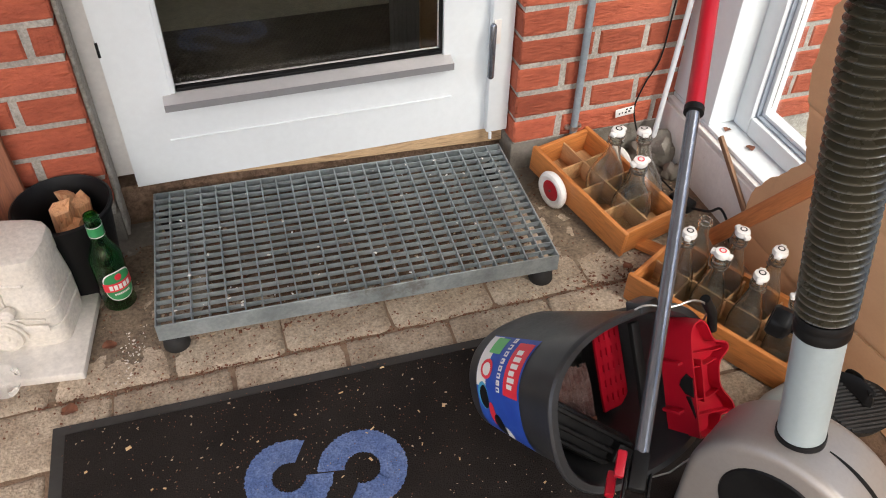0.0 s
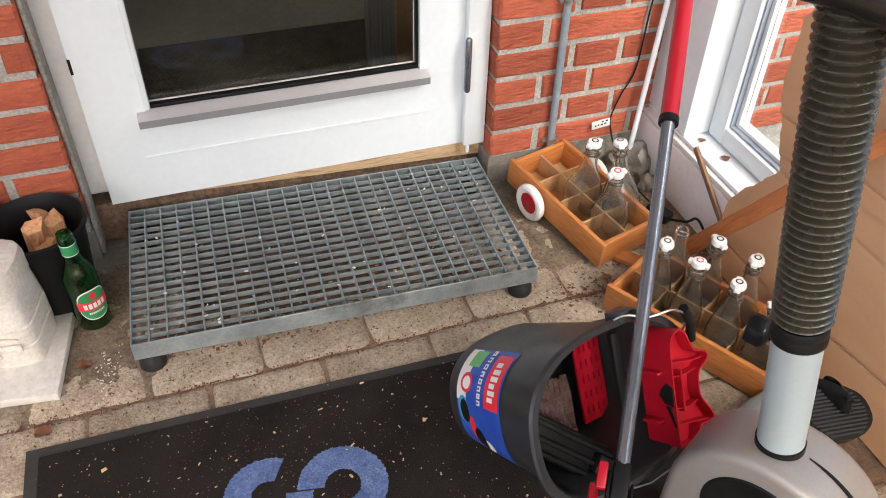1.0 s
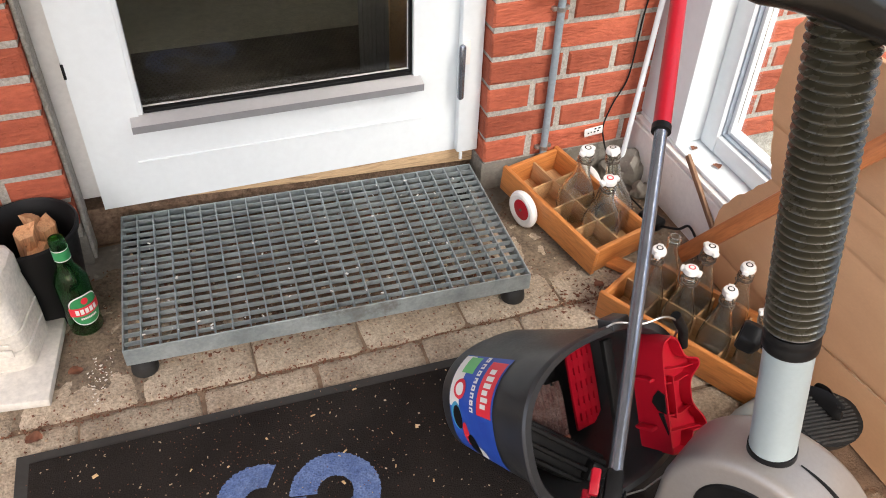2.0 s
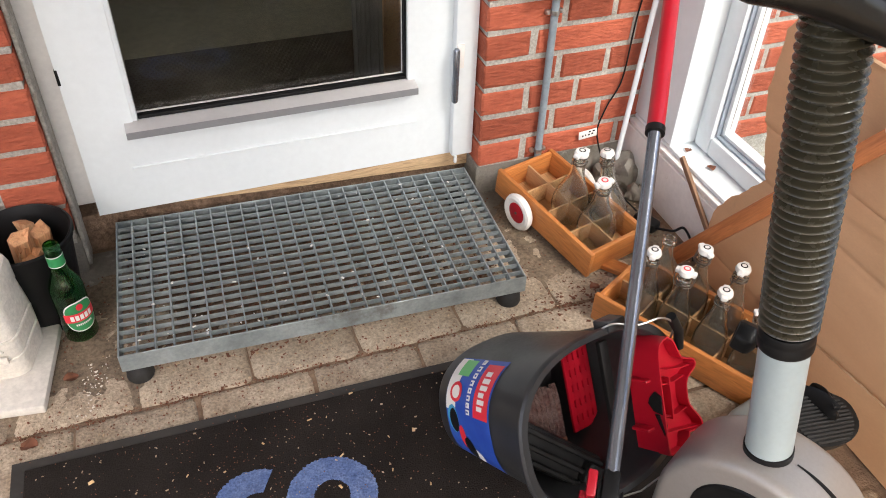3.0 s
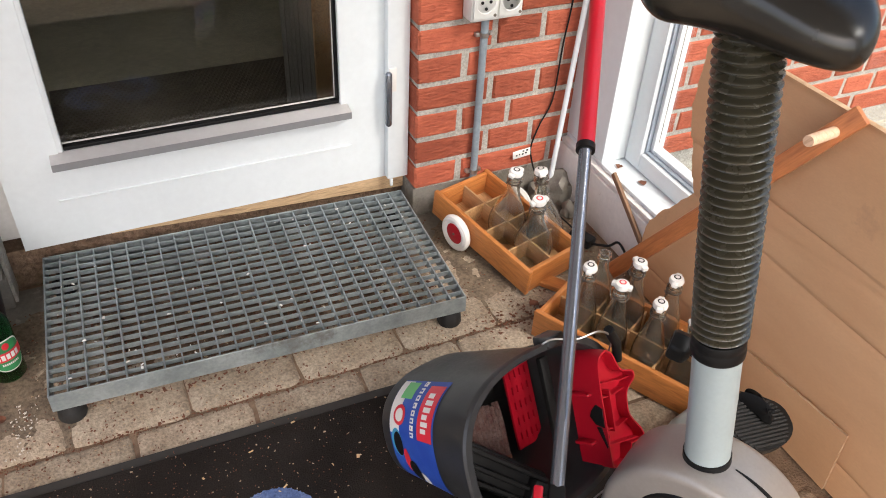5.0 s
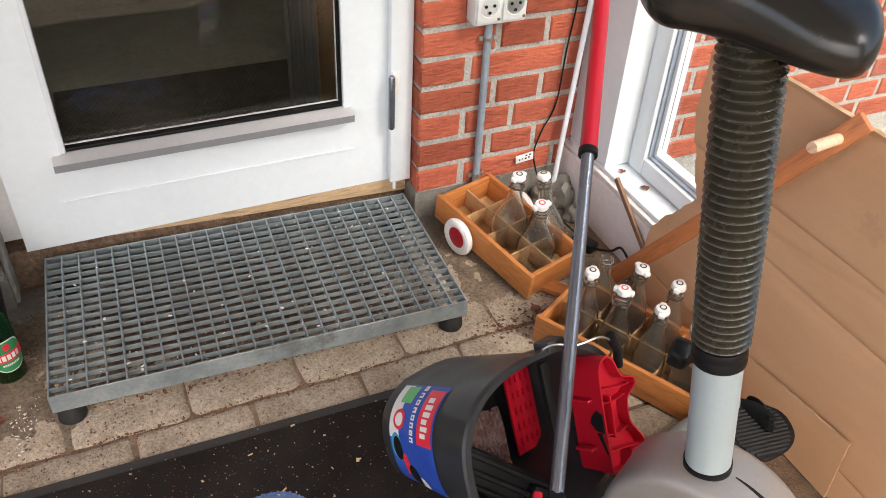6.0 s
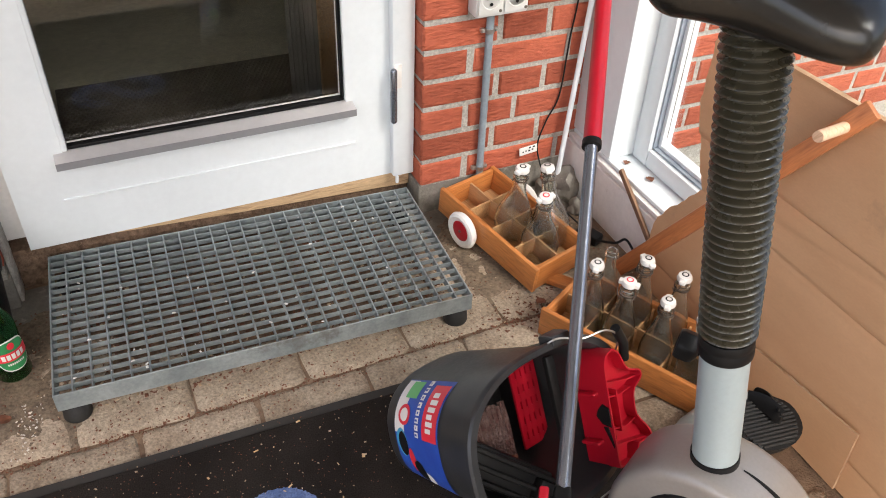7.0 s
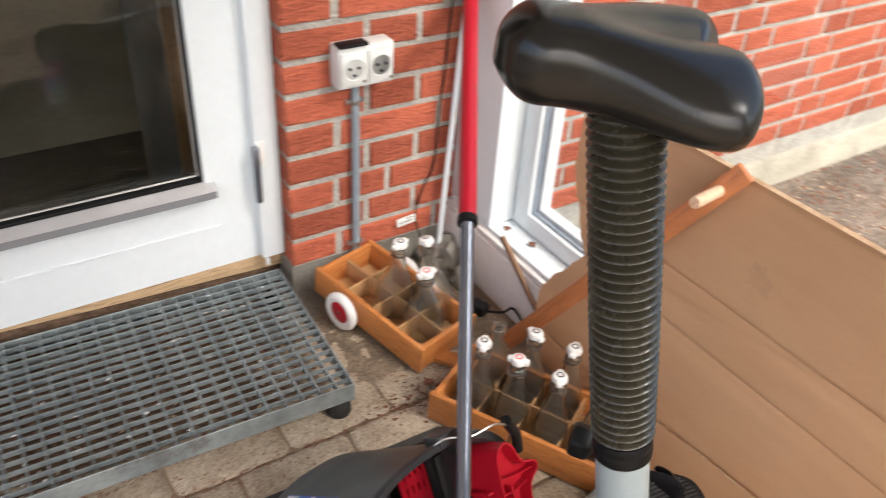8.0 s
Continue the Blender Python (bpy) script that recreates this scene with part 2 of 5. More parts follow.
DUST = surface("trodden_dirt", (0.26, 0.20, 0.145), (0.155, 0.12, 0.088), 1.0, 0, 10, 140, 0.9, 0.003, spots=(0.40, 0.35, 0.28), spot_scale=50, spot_at=0.66, spec=0.1, fine_amount=1.0)
GASKET = surface("grey_gasket", (0.34, 0.39, 0.45), (0.29, 0.34, 0.40), 0.5, 0, 10, 60, 0, 0)

# ---- mesh helpers ----
def link(name, bm, material, parent=None, m=None, smooth=True):
    me = bpy.data.meshes.new(name)
    bm.to_mesh(me)
    bm.free()
    for mt in (material if isinstance(material, (list, tuple)) else [material]):
        me.materials.append(mt)
    if smooth:
        me.shade_smooth()
        me.set_sharp_from_angle(angle=radians(38))
    ob = new(name, me)
    if parent is not None:
        ob.parent = parent
    if m is not None:
        ob.matrix_basis = m
    return ob


def part(name, bm, material, parent, label="", m=None, smooth=True):
    ob = link(name, bm, material, parent, m, smooth)
    if label:
        ob["label"] = label
    return ob


def thing(name, label, category, m=None, group="", kind=""):
    ob = new(name)
    ob.empty_display_size = 0.05
    if m is not None:
        ob.matrix_basis = m
    return tagged(ob, label, category, group, kind)


def box(x0, x1, y0, y1, z0, z1, bevel=0.0, seg=2, bm=None):
    b = bm if bm is not None else bmesh.new()
    vs = [b.verts.new((x, y, z)) for z in (z0, z1) for y in (y0, y1) for x in (x0, x1)]
    fs = [b.faces.new([vs[i] for i in f]) for f in ((0, 2, 3, 1), (4, 5, 7, 6), (0, 1, 5, 4), (2, 6, 7, 3), (0, 4, 6, 2), (1, 3, 7, 5))]
    if bevel:
        edges = list({e for f in fs for e in f.edges})
        bmesh.ops.bevel(b, geom=edges, offset=bevel, segments=seg, affect='EDGES', profile=0.5)
    return b


def lathe(profile, seg=24, bm=None, m=None, close=False):
    b = bm if bm is not None else bmesh.new()
    rings = []
    for r, z in profile:
        if r < 1e-5:
            rings.append([b.verts.new((0, 0, z))])
        else:
            rings.append([b.verts.new((r * math.cos(2 * math.pi * i / seg), r * math.sin(2 * math.pi * i / seg), z)) for i in range(seg)])
    for a, c in zip(rings, rings[1:]):
        for i in range(seg):
            j = (i + 1) % seg
            if len(a) == 1 and len(c) == 1:
                continue
            if len(a) == 1:
                b.faces.new((a[0], c[j], c[i]))
            elif len(c) == 1:
                b.faces.new((a[i], a[j], c[0]))
            else:
                b.faces.new((a[i], a[j], c[j], c[i]))
    if m is not None:
        bmesh.ops.transform(b, matrix=m, verts=[v for r in rings for v in r])
    return b


def smooth_path(pts, n=6):
    """A gliding line through the points."""
    p = [Vector(q) for q in pts]
    p = [2 * p[0] - p[1]] + p + [2 * p[-1] - p[-2]]
    out = []
    for i in range(1, len(p) - 2):
        for k in range(n):
            t = k / n
            out.append(0.5 * (2 * p[i] + (p[i + 1] - p[i - 1]) * t + (2 * p[i - 1] - 5 * p[i] + 4 * p[i + 1] - p[i + 2]) * t * t
                              + (3 * p[i] - p[i - 1] - 3 * p[i + 1] + p[i + 2]) * t ** 3))
    return out + [p[-2]]


def tube(pts, r, seg=10, bm=None, caps=True, flat=1.0):
    b = bm if bm is not None else bmesh.new()
    pts = [Vector(p) for p in pts]
    rad = r if isinstance(r, (list, tuple)) else [r] * len(pts)
    side = None
    rings = []
    for i, p in enumerate(pts):
        d = (pts[min(i + 1, len(pts) - 1)] - pts[max(i - 1, 0)]).normalized()
        if side is None:
            side = d.cross(Vector((0.13, 0.21, 1))).normalized()
        side = (side - d * side.dot(d)).normalized()
        up = d.cross(side)
        rings.append([b.verts.new(p + rad[i] * (side * math.cos(2 * math.pi * k / seg) + flat * up * math.sin(2 * math.pi * k / seg))) for k in range(seg)])
    for a, c in zip(rings, rings[1:]):
        for k in range(seg):
            b.faces.new((a[k], a[(k + 1) % seg], c[(k + 1) % seg], c[k]))
    if caps:
        b.faces.new(rings[0][::-1])
        b.faces.new(rings[-1])
    return b


def prism(outline, z0, z1, bevel=0.0, bm=None):
    """A flat outline in x, y drawn up from z0 to z1."""
    b = bm if bm is not None else bmesh.new()
    lo = [b.verts.new((x, y, z0)) for x, y in outline]
    hi = [b.verts.new((x, y, z1)) for x, y in outline]
    n = len(outline)
    fs = [b.faces.new(lo[::-1]), b.faces.new(hi)]
    fs += [b.faces.new((lo[i], lo[(i + 1) % n], hi[(i + 1) % n], hi[i])) for i in range(n)]
    if bevel:
        bmesh.ops.bevel(b, geom=list(fs[1].edges), offset=bevel, segments=2, affect='EDGES', profile=0.5)
    bmesh.ops.recalc_face_normals(b, faces=b.faces)
    return b


def axis_pose(origin, along, side_hint=(0, 0, 1)):
    """A pose whose z points along a way."""
    z = Vector(along).normalized()
    x = Vector(side_hint).cross(z).normalized()
    y = z.cross(x)
    m = Matrix((x, y, z)).transposed().to_4x4()
    m.translation = origin
    return m


rnd = random.Random(7)

# ---- setting ----
COURSE, BRICK_Z0, XR = 0.0678, 0.0838, 0.405     # brick course, foot of the brickwork, face of the panel under the window
LEFT_EDGE, RIGHT_EDGE, DOOR_Y = -0.875, 0.013, 0.06

floor = link("floor", box(-2.2, XR + 0.03, -3.4, 0.2, -0.2, -0.0055), JOINT)
tagged(floor, "sandy bed with dark joints under grey-beige concrete pavers", "floor", kind="structure")
ledge = link("floor_ledge", box(-2.2, XR, -0.128, 0.06, -0.1, -0.001, 0.004), CONCRETE)
tagged(ledge, "dirty grey concrete strip along the house wall", "floor", kind="structure")
ground = link("ground", box(-400, 400, -400, 400, -0.6, -0.16), SOIL)
tagged(ground, "dry grey-brown leaf litter and soil round the porch", "ground", kind="structure")
# unseen slab added overhead so daylight enters from the open back and sides
ceiling = link("ceiling", box(-2.3, 0.6, -3.3, 0.3, 2.42, 2.52), WHITE)
tagged(ceiling, "plain white unseen ceiling added to shape the daylight", "ceiling", kind="structure")
# added out of view, kept low so light passes over it from the left
unseen_wall_west = link("unseen_wall_west", box(-2.3, -2.2, -3.3, 0.3, -0.2, 0.85), WHITE_OLD)
tagged(unseen_wall_west, "low plain white unseen wall added to shape the daylight", "wall", kind="structure")

wall_north = thing("wall_north", "red brick house wall with thick pale grey mortar joints", "wall", kind="structure")
part("mortar_bed", box(RIGHT_EDGE + 0.004, 0.60, 0.004, 0.30, BRICK_Z0 - 0.006, 2.42), MORTAR, wall_north, "pale grey lime mortar")
part("mortar_bed", box(-2.2, LEFT_EDGE - 0.004, 0.004, 0.30, BRICK_Z0 - 0.006, 2.42), MORTAR, wall_north, "pale grey lime mortar")
part("lintel", box(LEFT_EDGE - 0.004, RIGHT_EDGE + 0.004, 0.004, 0.30, 2.16, 2.42), MORTAR, wall_north)
part("plinth", box(RIGHT_EDGE - 0.002, 0.60, 0.006, 0.30, -0.1, BRICK_Z0 - 0.006, 0.004), CONCRETE, wall_north, "dark dirty concrete plinth")
part("plinth", box(-2.2, LEFT_EDGE + 0.002, 0.006, 0.30, -0.1, BRICK_Z0 - 0.006, 0.004), CONCRETE, wall_north, "dark dirty concrete plinth")
wall_outside = thing("wall_outside", "sunlit red brick wall with pale mortar seen through the window", "wall", kind="structure")
part("mortar_bed", box(0.60, 5.0, 0.004, 0.30, -0.05, 2.42), MORTAR, wall_outside, "pale grey lime mortar")
part("plinth", box(0.60, 5.0, -0.012, 0.30, -0.4, -0.05, 0.006), ROUGHCAST, wall_outside, "mossy rendered plinth")

# the door wall's threshold
threshold = thing("threshold", "weathered bare wooden threshold on dark brown concrete under the door", "threshold", kind="structure")
part("timber", prism([(-0.66, -0.108), (-0.66, -0.090), (-0.40, -0.074), (-0.16, -0.062), (RIGHT_EDGE - 0.004, -0.052), (RIGHT_EDGE - 0.004, -0.108)], -0.10, -0.064, 0.0015), RAW_WOOD, threshold, "splintered bare timber", pose(0, 0, 0, 90, 0, 0) @ Matrix.Diagonal((1, -1, 1, 1)))
# the dark brown colour carries the shading below the door
part("concrete", box(LEFT_EDGE + 0.004, RIGHT_EDGE - 0.004, 0.071, 0.24, -0.1, 0.092, 0.004), DIRT_AND_SHADE, threshold, "brown concrete with dark shading in its colour")

# window wall
wall_east = thing("wall_east", "white painted wooden window wall with ledge and post", "wall", kind="structure")
part("panel", box(XR, XR + 0.05, -3.3, 0.004, -0.2, 0.132, 0.003), WHITE_OLD, wall_east, "scuffed white painted panel")
part("ledge", box(XR + 0.004, XR + 0.10, -3.3, 0.0, 0.134, 0.146, 0.003), WHITE_OLD, wall_east)
part("sill", box(XR + 0.016, XR + 0.16, -3.3, -0.001, 0.147, 0.157, 0.003), WHITE, wall_east, "white window sill with flaked paint")
part("post", box(XR + 0.016, XR + 0.16, -0.158, 0.003, 0.158, 2.42, 0.004), WHITE, wall_east)
part("post", box(XR + 0.016, XR + 0.16, -3.3, -2.2, 0.158, 2.42, 0.004), WHITE, wall_east)
part("head", box(XR + 0.016, XR + 0.16, -2.199, -0.159, 2.1, 2.42, 0.004), WHITE, wall_east)
window_1 = thing("window_1", "white framed window with grey rubber gasket", "window", kind="structure")
XW = XR + 0.078
for a, b_, c, d in ((-0.212, -0.160, 0.159, 2.098), (-2.198, -2.146, 0.159, 2.098), (-2.145, -0.213, 0.159, 0.203), (-2.145, -0.213, 2.05, 2.098)):
    part("window_frame", box(XW, XW + 0.06, a, b_, c, d, 0.004), WHITE, window_1)
for a, b_, c, d in ((-0.2175, -0.2125, 0.204, 2.049), (-2.145, -2.140, 0.204, 2.049), (-2.139, -0.218, 0.204, 0.209), (-2.139, -0.218, 2.044, 2.049)):
    part("gasket", box(XW + 0.010, XW + 0.05, a, b_, c, d, 0.001), GASKET, window_1, "blue-grey rubber gasket")
for a, b_, c, d in ((-0.2295, -0.218, 0.2095, 2.0435), (-2.139, -2.1275, 0.2095, 2.0435), (-2.127, -0.230, 0.2095, 0.2195), (-2.127, -0.230, 2.034, 2.0435)):
    part("glazing_bead", box(XW + 0.020, XW + 0.05, a, b_, c, d, 0.002), WHITE, window_1, "white glazing bead")
pane = part("pane", box(XW + 0.030, XW + 0.035, -2.1272, -0.2298, 0.2193, 2.0342), PANE, window_1, "clear glass pane")
pane.visible_shadow = False

# door
door_frame = thing("door_frame", "white painted door frame set into the brickwork", "door frame", kind="structure")
part("jamb", box(LEFT_EDGE + 0.002, LEFT_EDGE + 0.045, 0.083, 0.16, 0.113, 2.16, 0.003), WHITE_OLD, door_frame)
part("jamb", box(-0.032, RIGHT_EDGE - 0.002, 0.0585, 0.16, 0.098, 2.16), WHITE, door_frame)
part("jamb_stop", box(-0.0415, RIGHT_EDGE - 0.003, 0.036, 0.058, 0.100, 2.16, 0.003), WHITE, door_frame)
part("head", box(LEFT_EDGE + 0.046, -0.033, 0.083, 0.16, 2.11, 2.16, 0.003), WHITE, door_frame)
part("mortar_fillet", box(LEFT_EDGE + 0.0005, LEFT_EDGE + 0.009, 0.02, 0.082, 0.0, 2.16, 0.003), MORTAR, door_frame, "grey mortar fillet beside the frame")
part("paint_drip", box(-0.034, -0.027, 0.0365, 0.044, 0.078, 0.0985, 0.002), WHITE, door_frame, "dried white paint drip")

DL, DR, DB, DT = -0.829, -0.036, 0.095, 2.10
GL, GR, GB, GT = -0.717, -0.141, 0.305, 1.95
door = thing("door_1", "white painted glazed door with grey sill bead and hinge", "door", kind="structure")
leaf = bmesh.new()
for x0, x1, z0, z1 in ((DL, GL, DB, DT), (GR, DR, DB, DT), (GL, GR, DB, GB), (GL, GR, GT, DT)):
    box(x0, x1, DOOR_Y, DOOR_Y + 0.045, z0, z1, bm=leaf)
bmesh.ops.remove_doubles(leaf, verts=leaf.verts, dist=0.0001)
part("leaf", leaf, WHITE, door, "white painted door leaf")
part("groove", box(-0.740, -0.122, DOOR_Y - 0.0035, DOOR_Y + 0.002, 0.1965, 0.2015, 0.0015), WHITE, door, "shallow raised moulding line")
part("glazing_bead", box(GL, GL + 0.010, DOOR_Y - 0.004, DOOR_Y + 0.02, GB + 0.004, GT, 0.002), WHITE, door)
part("glazing_bead", box(GR - 0.0025, GR, DOOR_Y - 0.003, DOOR_Y + 0.02, GB + 0.004, GT, 0.001), WHITE, door)
part("gasket", box(GL + 0.0105, GR - 0.003, DOOR_Y + 0.004, DOOR_Y + 0.02, GB + 0.002, GB + 0.010, 0.002), BLACK, door, "black glazing gasket")
part("gasket", box(GR - 0.0075, GR - 0.003, DOOR_Y + 0.004, DOOR_Y + 0.02, GB + 0.0105, GT, 0.001), BLACK, door, "black glazing gasket")
part("bead", box(GL + 0.0105, GR - 0.011, DOOR_Y + 0.014, DOOR_Y + 0.0185, GB + 0.0125, GB + 0.0140), WHITE_STEEL, door)
part("bead", box(GR - 0.0105, GR - 0.0092, DOOR_Y + 0.014, DOOR_Y + 0.0185, GB + 0.0125, GT), WHITE_STEEL, door)
sillb = bmesh.new()
so = [(DOOR_Y - 0.029, GB - 0.0215), (DOOR_Y - 0.029, GB - 0.0055), (DOOR_Y + 0.0055, GB + 0.0015), (DOOR_Y - 0.0005, GB - 0.0225)]
lo = [sillb.verts.new((GL - 0.017, y, z)) for y, z in so]
hi = [sillb.verts.new((GR + 0.014, y, z)) for y, z in so]
sillb.faces.new(lo[::-1]), sillb.faces.new(hi)
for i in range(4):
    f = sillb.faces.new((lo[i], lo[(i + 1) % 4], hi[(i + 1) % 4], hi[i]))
    # light and shade are in the colour: pale top, darker other faces
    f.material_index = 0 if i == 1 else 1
bmesh.ops.recalc_face_normals(sillb, faces=sillb.faces)
part("weather_bar", sillb, [SILL_LIT, SILL_SHADED], door, "grey painted sloping weather bar", smooth=False)
dpane = part("pane", box(GL + 0.002, GR - 0.002, DOOR_Y + 0.021, DOOR_Y + 0.026, GB + 0.003, GT), PANE, door, "clear glass pane reflecting the porch")
dpane.visible_shadow = False
hinge = part("hinge", lathe([(0, 0.222), (0.005, 0.223), (0.0075, 0.227), (0.0075, 0.287), (0.0066, 0.2875), (0.0066, 0.2895), (0.0075, 0.29), (0.0075, 0.349), (0.005, 0.353), (0, 0.354)], 14), STEEL, door, "dull steel barrel hinge", pose(-0.0415, 0.030, 0.026))
part("hinge_plate", box(-0.0385, -0.022, 0.0325, 0.0365, 0.330, 0.386, 0.001), WHITE_OLD, door)

part("latch", box(DL - 0.0015, DL + 0.004, DOOR_Y - 0.001, DOOR_Y + 0.012, 0.405, 0.437, 0.001), BLACK, door, "dark latch plate")

# room behind the door
part_room = thing("room_shell", "dark room behind the glazed door", "room", kind="structure")
part("floor", box(-2.2, 1.4, 0.31, 3.6, -0.1, 0.06), DARK, part_room, "dark floor")
part("floor", box(LEFT_EDGE + 0.05, -0.036, 0.21, 0.31, 0.0, 0.1), DARK, part_room)
part("back_wall", box(-2.2, 1.4, 3.6, 3.7, 0.0, 2.5), DARK, part_room)
part("side_wall", box(-2.3, -2.2, 0.31, 3.6, 0.0, 2.5), DARK, part_room)
part("side_wall", box(1.4, 1.5, 0.31, 3.6, 0.0, 2.5), DARK, part_room)
part("top", box(-2.3, 1.5, 0.31, 3.7, 2.5, 2.6), DARK, part_room)
im = bmesh.new()
box(-0.74, 0.06, 0.33, 0.815, 0.062, 0.068, 0.002, bm=im)
for i in range(60):
    for j in range(36):
        x, y = -0.732 + 0.0135 * i + (0.0067 if j % 2 else 0), 0.34 + 0.0132 * j
        if x < 0.05:
            vs = [im.verts.new((x + 0.0052 * math.cos(a), y + 0.0052 * math.sin(a), 0.0685)) for a in (0, 1.57, 3.14, 4.71)] + [im.verts.new((x, y, 0.0715))]
            for k in range(4):
                im.faces.new((vs[k], vs[(k + 1) % 4], vs[4]))
inner_mat = link("inner_doormat", im, INNER_MAT, smooth=False)
tagged(inner_mat, "brown-black studded rubber doormat behind the glass door", "doormat")
cu = bmesh.new()
row0, row1 = [], []
for i in range(60):
    x = -0.172 + 0.078 * i / 59
    y = 0.42 + 0.012 * math.sin(i * 0.75)
    row0.append(cu.verts.new((x, y, 0.075)))
    row1.append(cu.verts.new((x, y, 2.2)))
for i in range(59):
    cu.faces.new((row0[i], row0[i + 1], row1[i + 1], row1[i]))
bmesh.ops.solidify(cu, geom=cu.faces[:], thickness=0.002)
curtain = link("curtain", cu, CURTAIN)
tagged(curtain, "dark pleated curtain behind the glass door", "curtain")
box_in = link("cupboard", box(-0.062, 0.12, 0.52, 0.78, 0.0605, 0.42, 0.004), PINE_IN)
tagged(box_in, "orange-brown wooden cupboard side behind the curtain", "cupboard")

# ---- grate in front of the door ----
def make_grate():
    W, D, H, TOP = 0.787, 0.399, 0.040, 0.078
    g = thing("step_grate", "galvanised steel mesh step grate on black rubber feet", "grate", pose(-0.4178, -0.1665, 0, 0, 0, -2.5))
    z0 = TOP - H
    part("rail", box(-W / 2, W / 2, -D / 2, -D / 2 + 0.003, z0, TOP, 0.0006, 1), GALV, g)
    part("rail", box(-W / 2, W / 2, D / 2 - 0.003, D / 2, z0, TOP, 0.0006, 1), GALV, g)
    part("rail", box(-W / 2, -W / 2 + 0.003, -D / 2 + 0.003, D / 2 - 0.003, z0, TOP, 0.0006, 1), GALV, g)
    part("rail", box(W / 2 - 0.003, W / 2, -D / 2 + 0.003, D / 2 - 0.003, z0, TOP, 0.0006, 1), GALV, g)
    nx, ny = 24, 18
    first = None
    for i in range(1, nx):
        m = pose(-W / 2 + W * i / nx, 0, TOP - 0.001)
        if first is None:
            first = part("bar", box(-0.0013, 0.0013, -D / 2 + 0.003, D / 2 - 0.003, -0.020, 0.0), GALV, g, m=m, smooth=False)
        else:
            o = new("bar", first.data)
            o.parent, o.matrix_basis = g, m
    first = None
    for j in range(1, ny):
        m = pose(0, -D / 2 + D * j / ny, TOP - 0.0018)
        if first is None:
            first = part("cross_bar", box(-W / 2 + 0.003, W / 2 - 0.003, -0.0009, 0.0009, -0.0105, 0.0), GALV, g, m=m, smooth=False)
        else:
            o = new("cross_bar", first.data)
            o.parent, o.matrix_basis = g, m
    for x, y in ((-1, -1), (1, -1), (-1, 1), (1, 1)):
        part("foot", lathe([(0, 0), (0.024, 0), (0.0255, 0.004), (0.0235, 0.022), (0.018, 0.030), (0.012, 0.0385), (0, 0.0385)], 22), RUBBER, g,
             "black rubber foot", pose(x * (W / 2 - 0.026), y * (D / 2 - 0.022), 0))
    return g


make_grate()


def dirt_sheet(name, label, mat, x0, x1, y0, y1, lift, seed):
    """An uneven film of dirt that breaks through between the pavers' crowns."""
    nx, ny = max(8, int((x1 - x0) / 0.014)), max(8, int((y1 - y0) / 0.014))
    d = bmesh.new()
    rows_ = []
    for j in range(ny + 1):
        row = []
        for i in range(nx + 1):
            u, v = i / nx, j / ny
            fade = min(u, 1 - u, v, 1 - v) * 5
            z = lift + 0.0035 * noise.noise(Vector((i * 0.42, j * 0.42, seed))) + 0.002 * noise.noise(Vector((i * 1.3, j * 1.3, seed + 4))) - 0.006 * max(0.0, 1 - fade)
            row.append(d.verts.new((x0 + (x1 - x0) * u, y0 + (y1 - y0) * v, z)))
        rows_.append(row)
    for j in range(ny):
        for i in range(nx):
            d.faces.new((rows_[j][i], rows_[j][i + 1], rows_[j + 1][i + 1], rows_[j + 1][i]))
    tagged(link(name, d, mat), label, "dirt", kind="stuff")


dirt_sheet("dirt_layer", "brown crumbly dirt and leaf mould under the grate", DIRT_AND_SHADE, -0.80, -0.05, -0.30, 0.05, 0.0022, 2)
dirt_sheet("trodden_dirt", "trodden grey-brown dirt between ornament and grate", DUST, -1.06, -0.72, -0.40, 0.03, 0.0006, 9)
dirt_sheet("trodden_dirt", "sandy dirt beside the brick pillar", DUST, -0.05, 0.40, -0.36, 0.0, 0.0010, 17)

# ---- doormat ----
def make_doormat():
    g = thing("doormat", "black carpet doormat with rubber border and a blue emblem", "doormat", pose(-1.011, -0.468, 0, 0, 0, -1.3))
    part("backing", box(0, 1.10, -0.80, 0, 0.0005, 0.006, 0.002), PILE_EDGE, g, "grey-black rubber border")
    part("carpet", box(0.022, 1.078, -0.778, -0.022, 0.004, 0.0105, 0.002), PILE, g, "black carpet pile strewn with wood chips")

    def arc_ring(name, cx, cy, ro, ri, a0, a1):
        b = bmesh.new()
        n = 130
        pts = []
        for r in (ro, ri):
            pts.append([(cx + r * math.cos(radians(a0 + (a1 - a0) * i / n)), cy + r * math.sin(radians(a0 + (a1 - a0) * i / n))) for i in range(n + 1)])
        o = [[b.verts.new((x + 0.0016 * rnd.uniform(-1, 1), y + 0.0016 * rnd.uniform(-1, 1), z)) for x, y in p] for z in (0.009, 0.0118) for p in pts]
        for i in range(n):
            b.faces.new((o[2][i], o[3][i], o[3][i + 1], o[2][i + 1]))
            b.faces.new((o[0][i], o[2][i], o[2][i + 1], o[0][i + 1]))
            b.faces.new((o[1][i], o[1][i + 1], o[3][i + 1], o[3][i]))
        b.faces.new((o[0][0], o[1][0], o[3][0], o[2][0]))
        b.faces.new((o[0][n], o[2][n], o[3][n], o[1][n]))
        bmesh.ops.recalc_face_normals(b, faces=b.faces)
        part(name, b, BLUE, g, "blue carpet pile emblem", smooth=False)
    arc_ring("emblem", 0.498, -0.222, 0.074, 0.030, -118, 172)
    arc_ring("emblem", 0.378, -0.208, 0.072, 0.028, 62, 352)
    return g


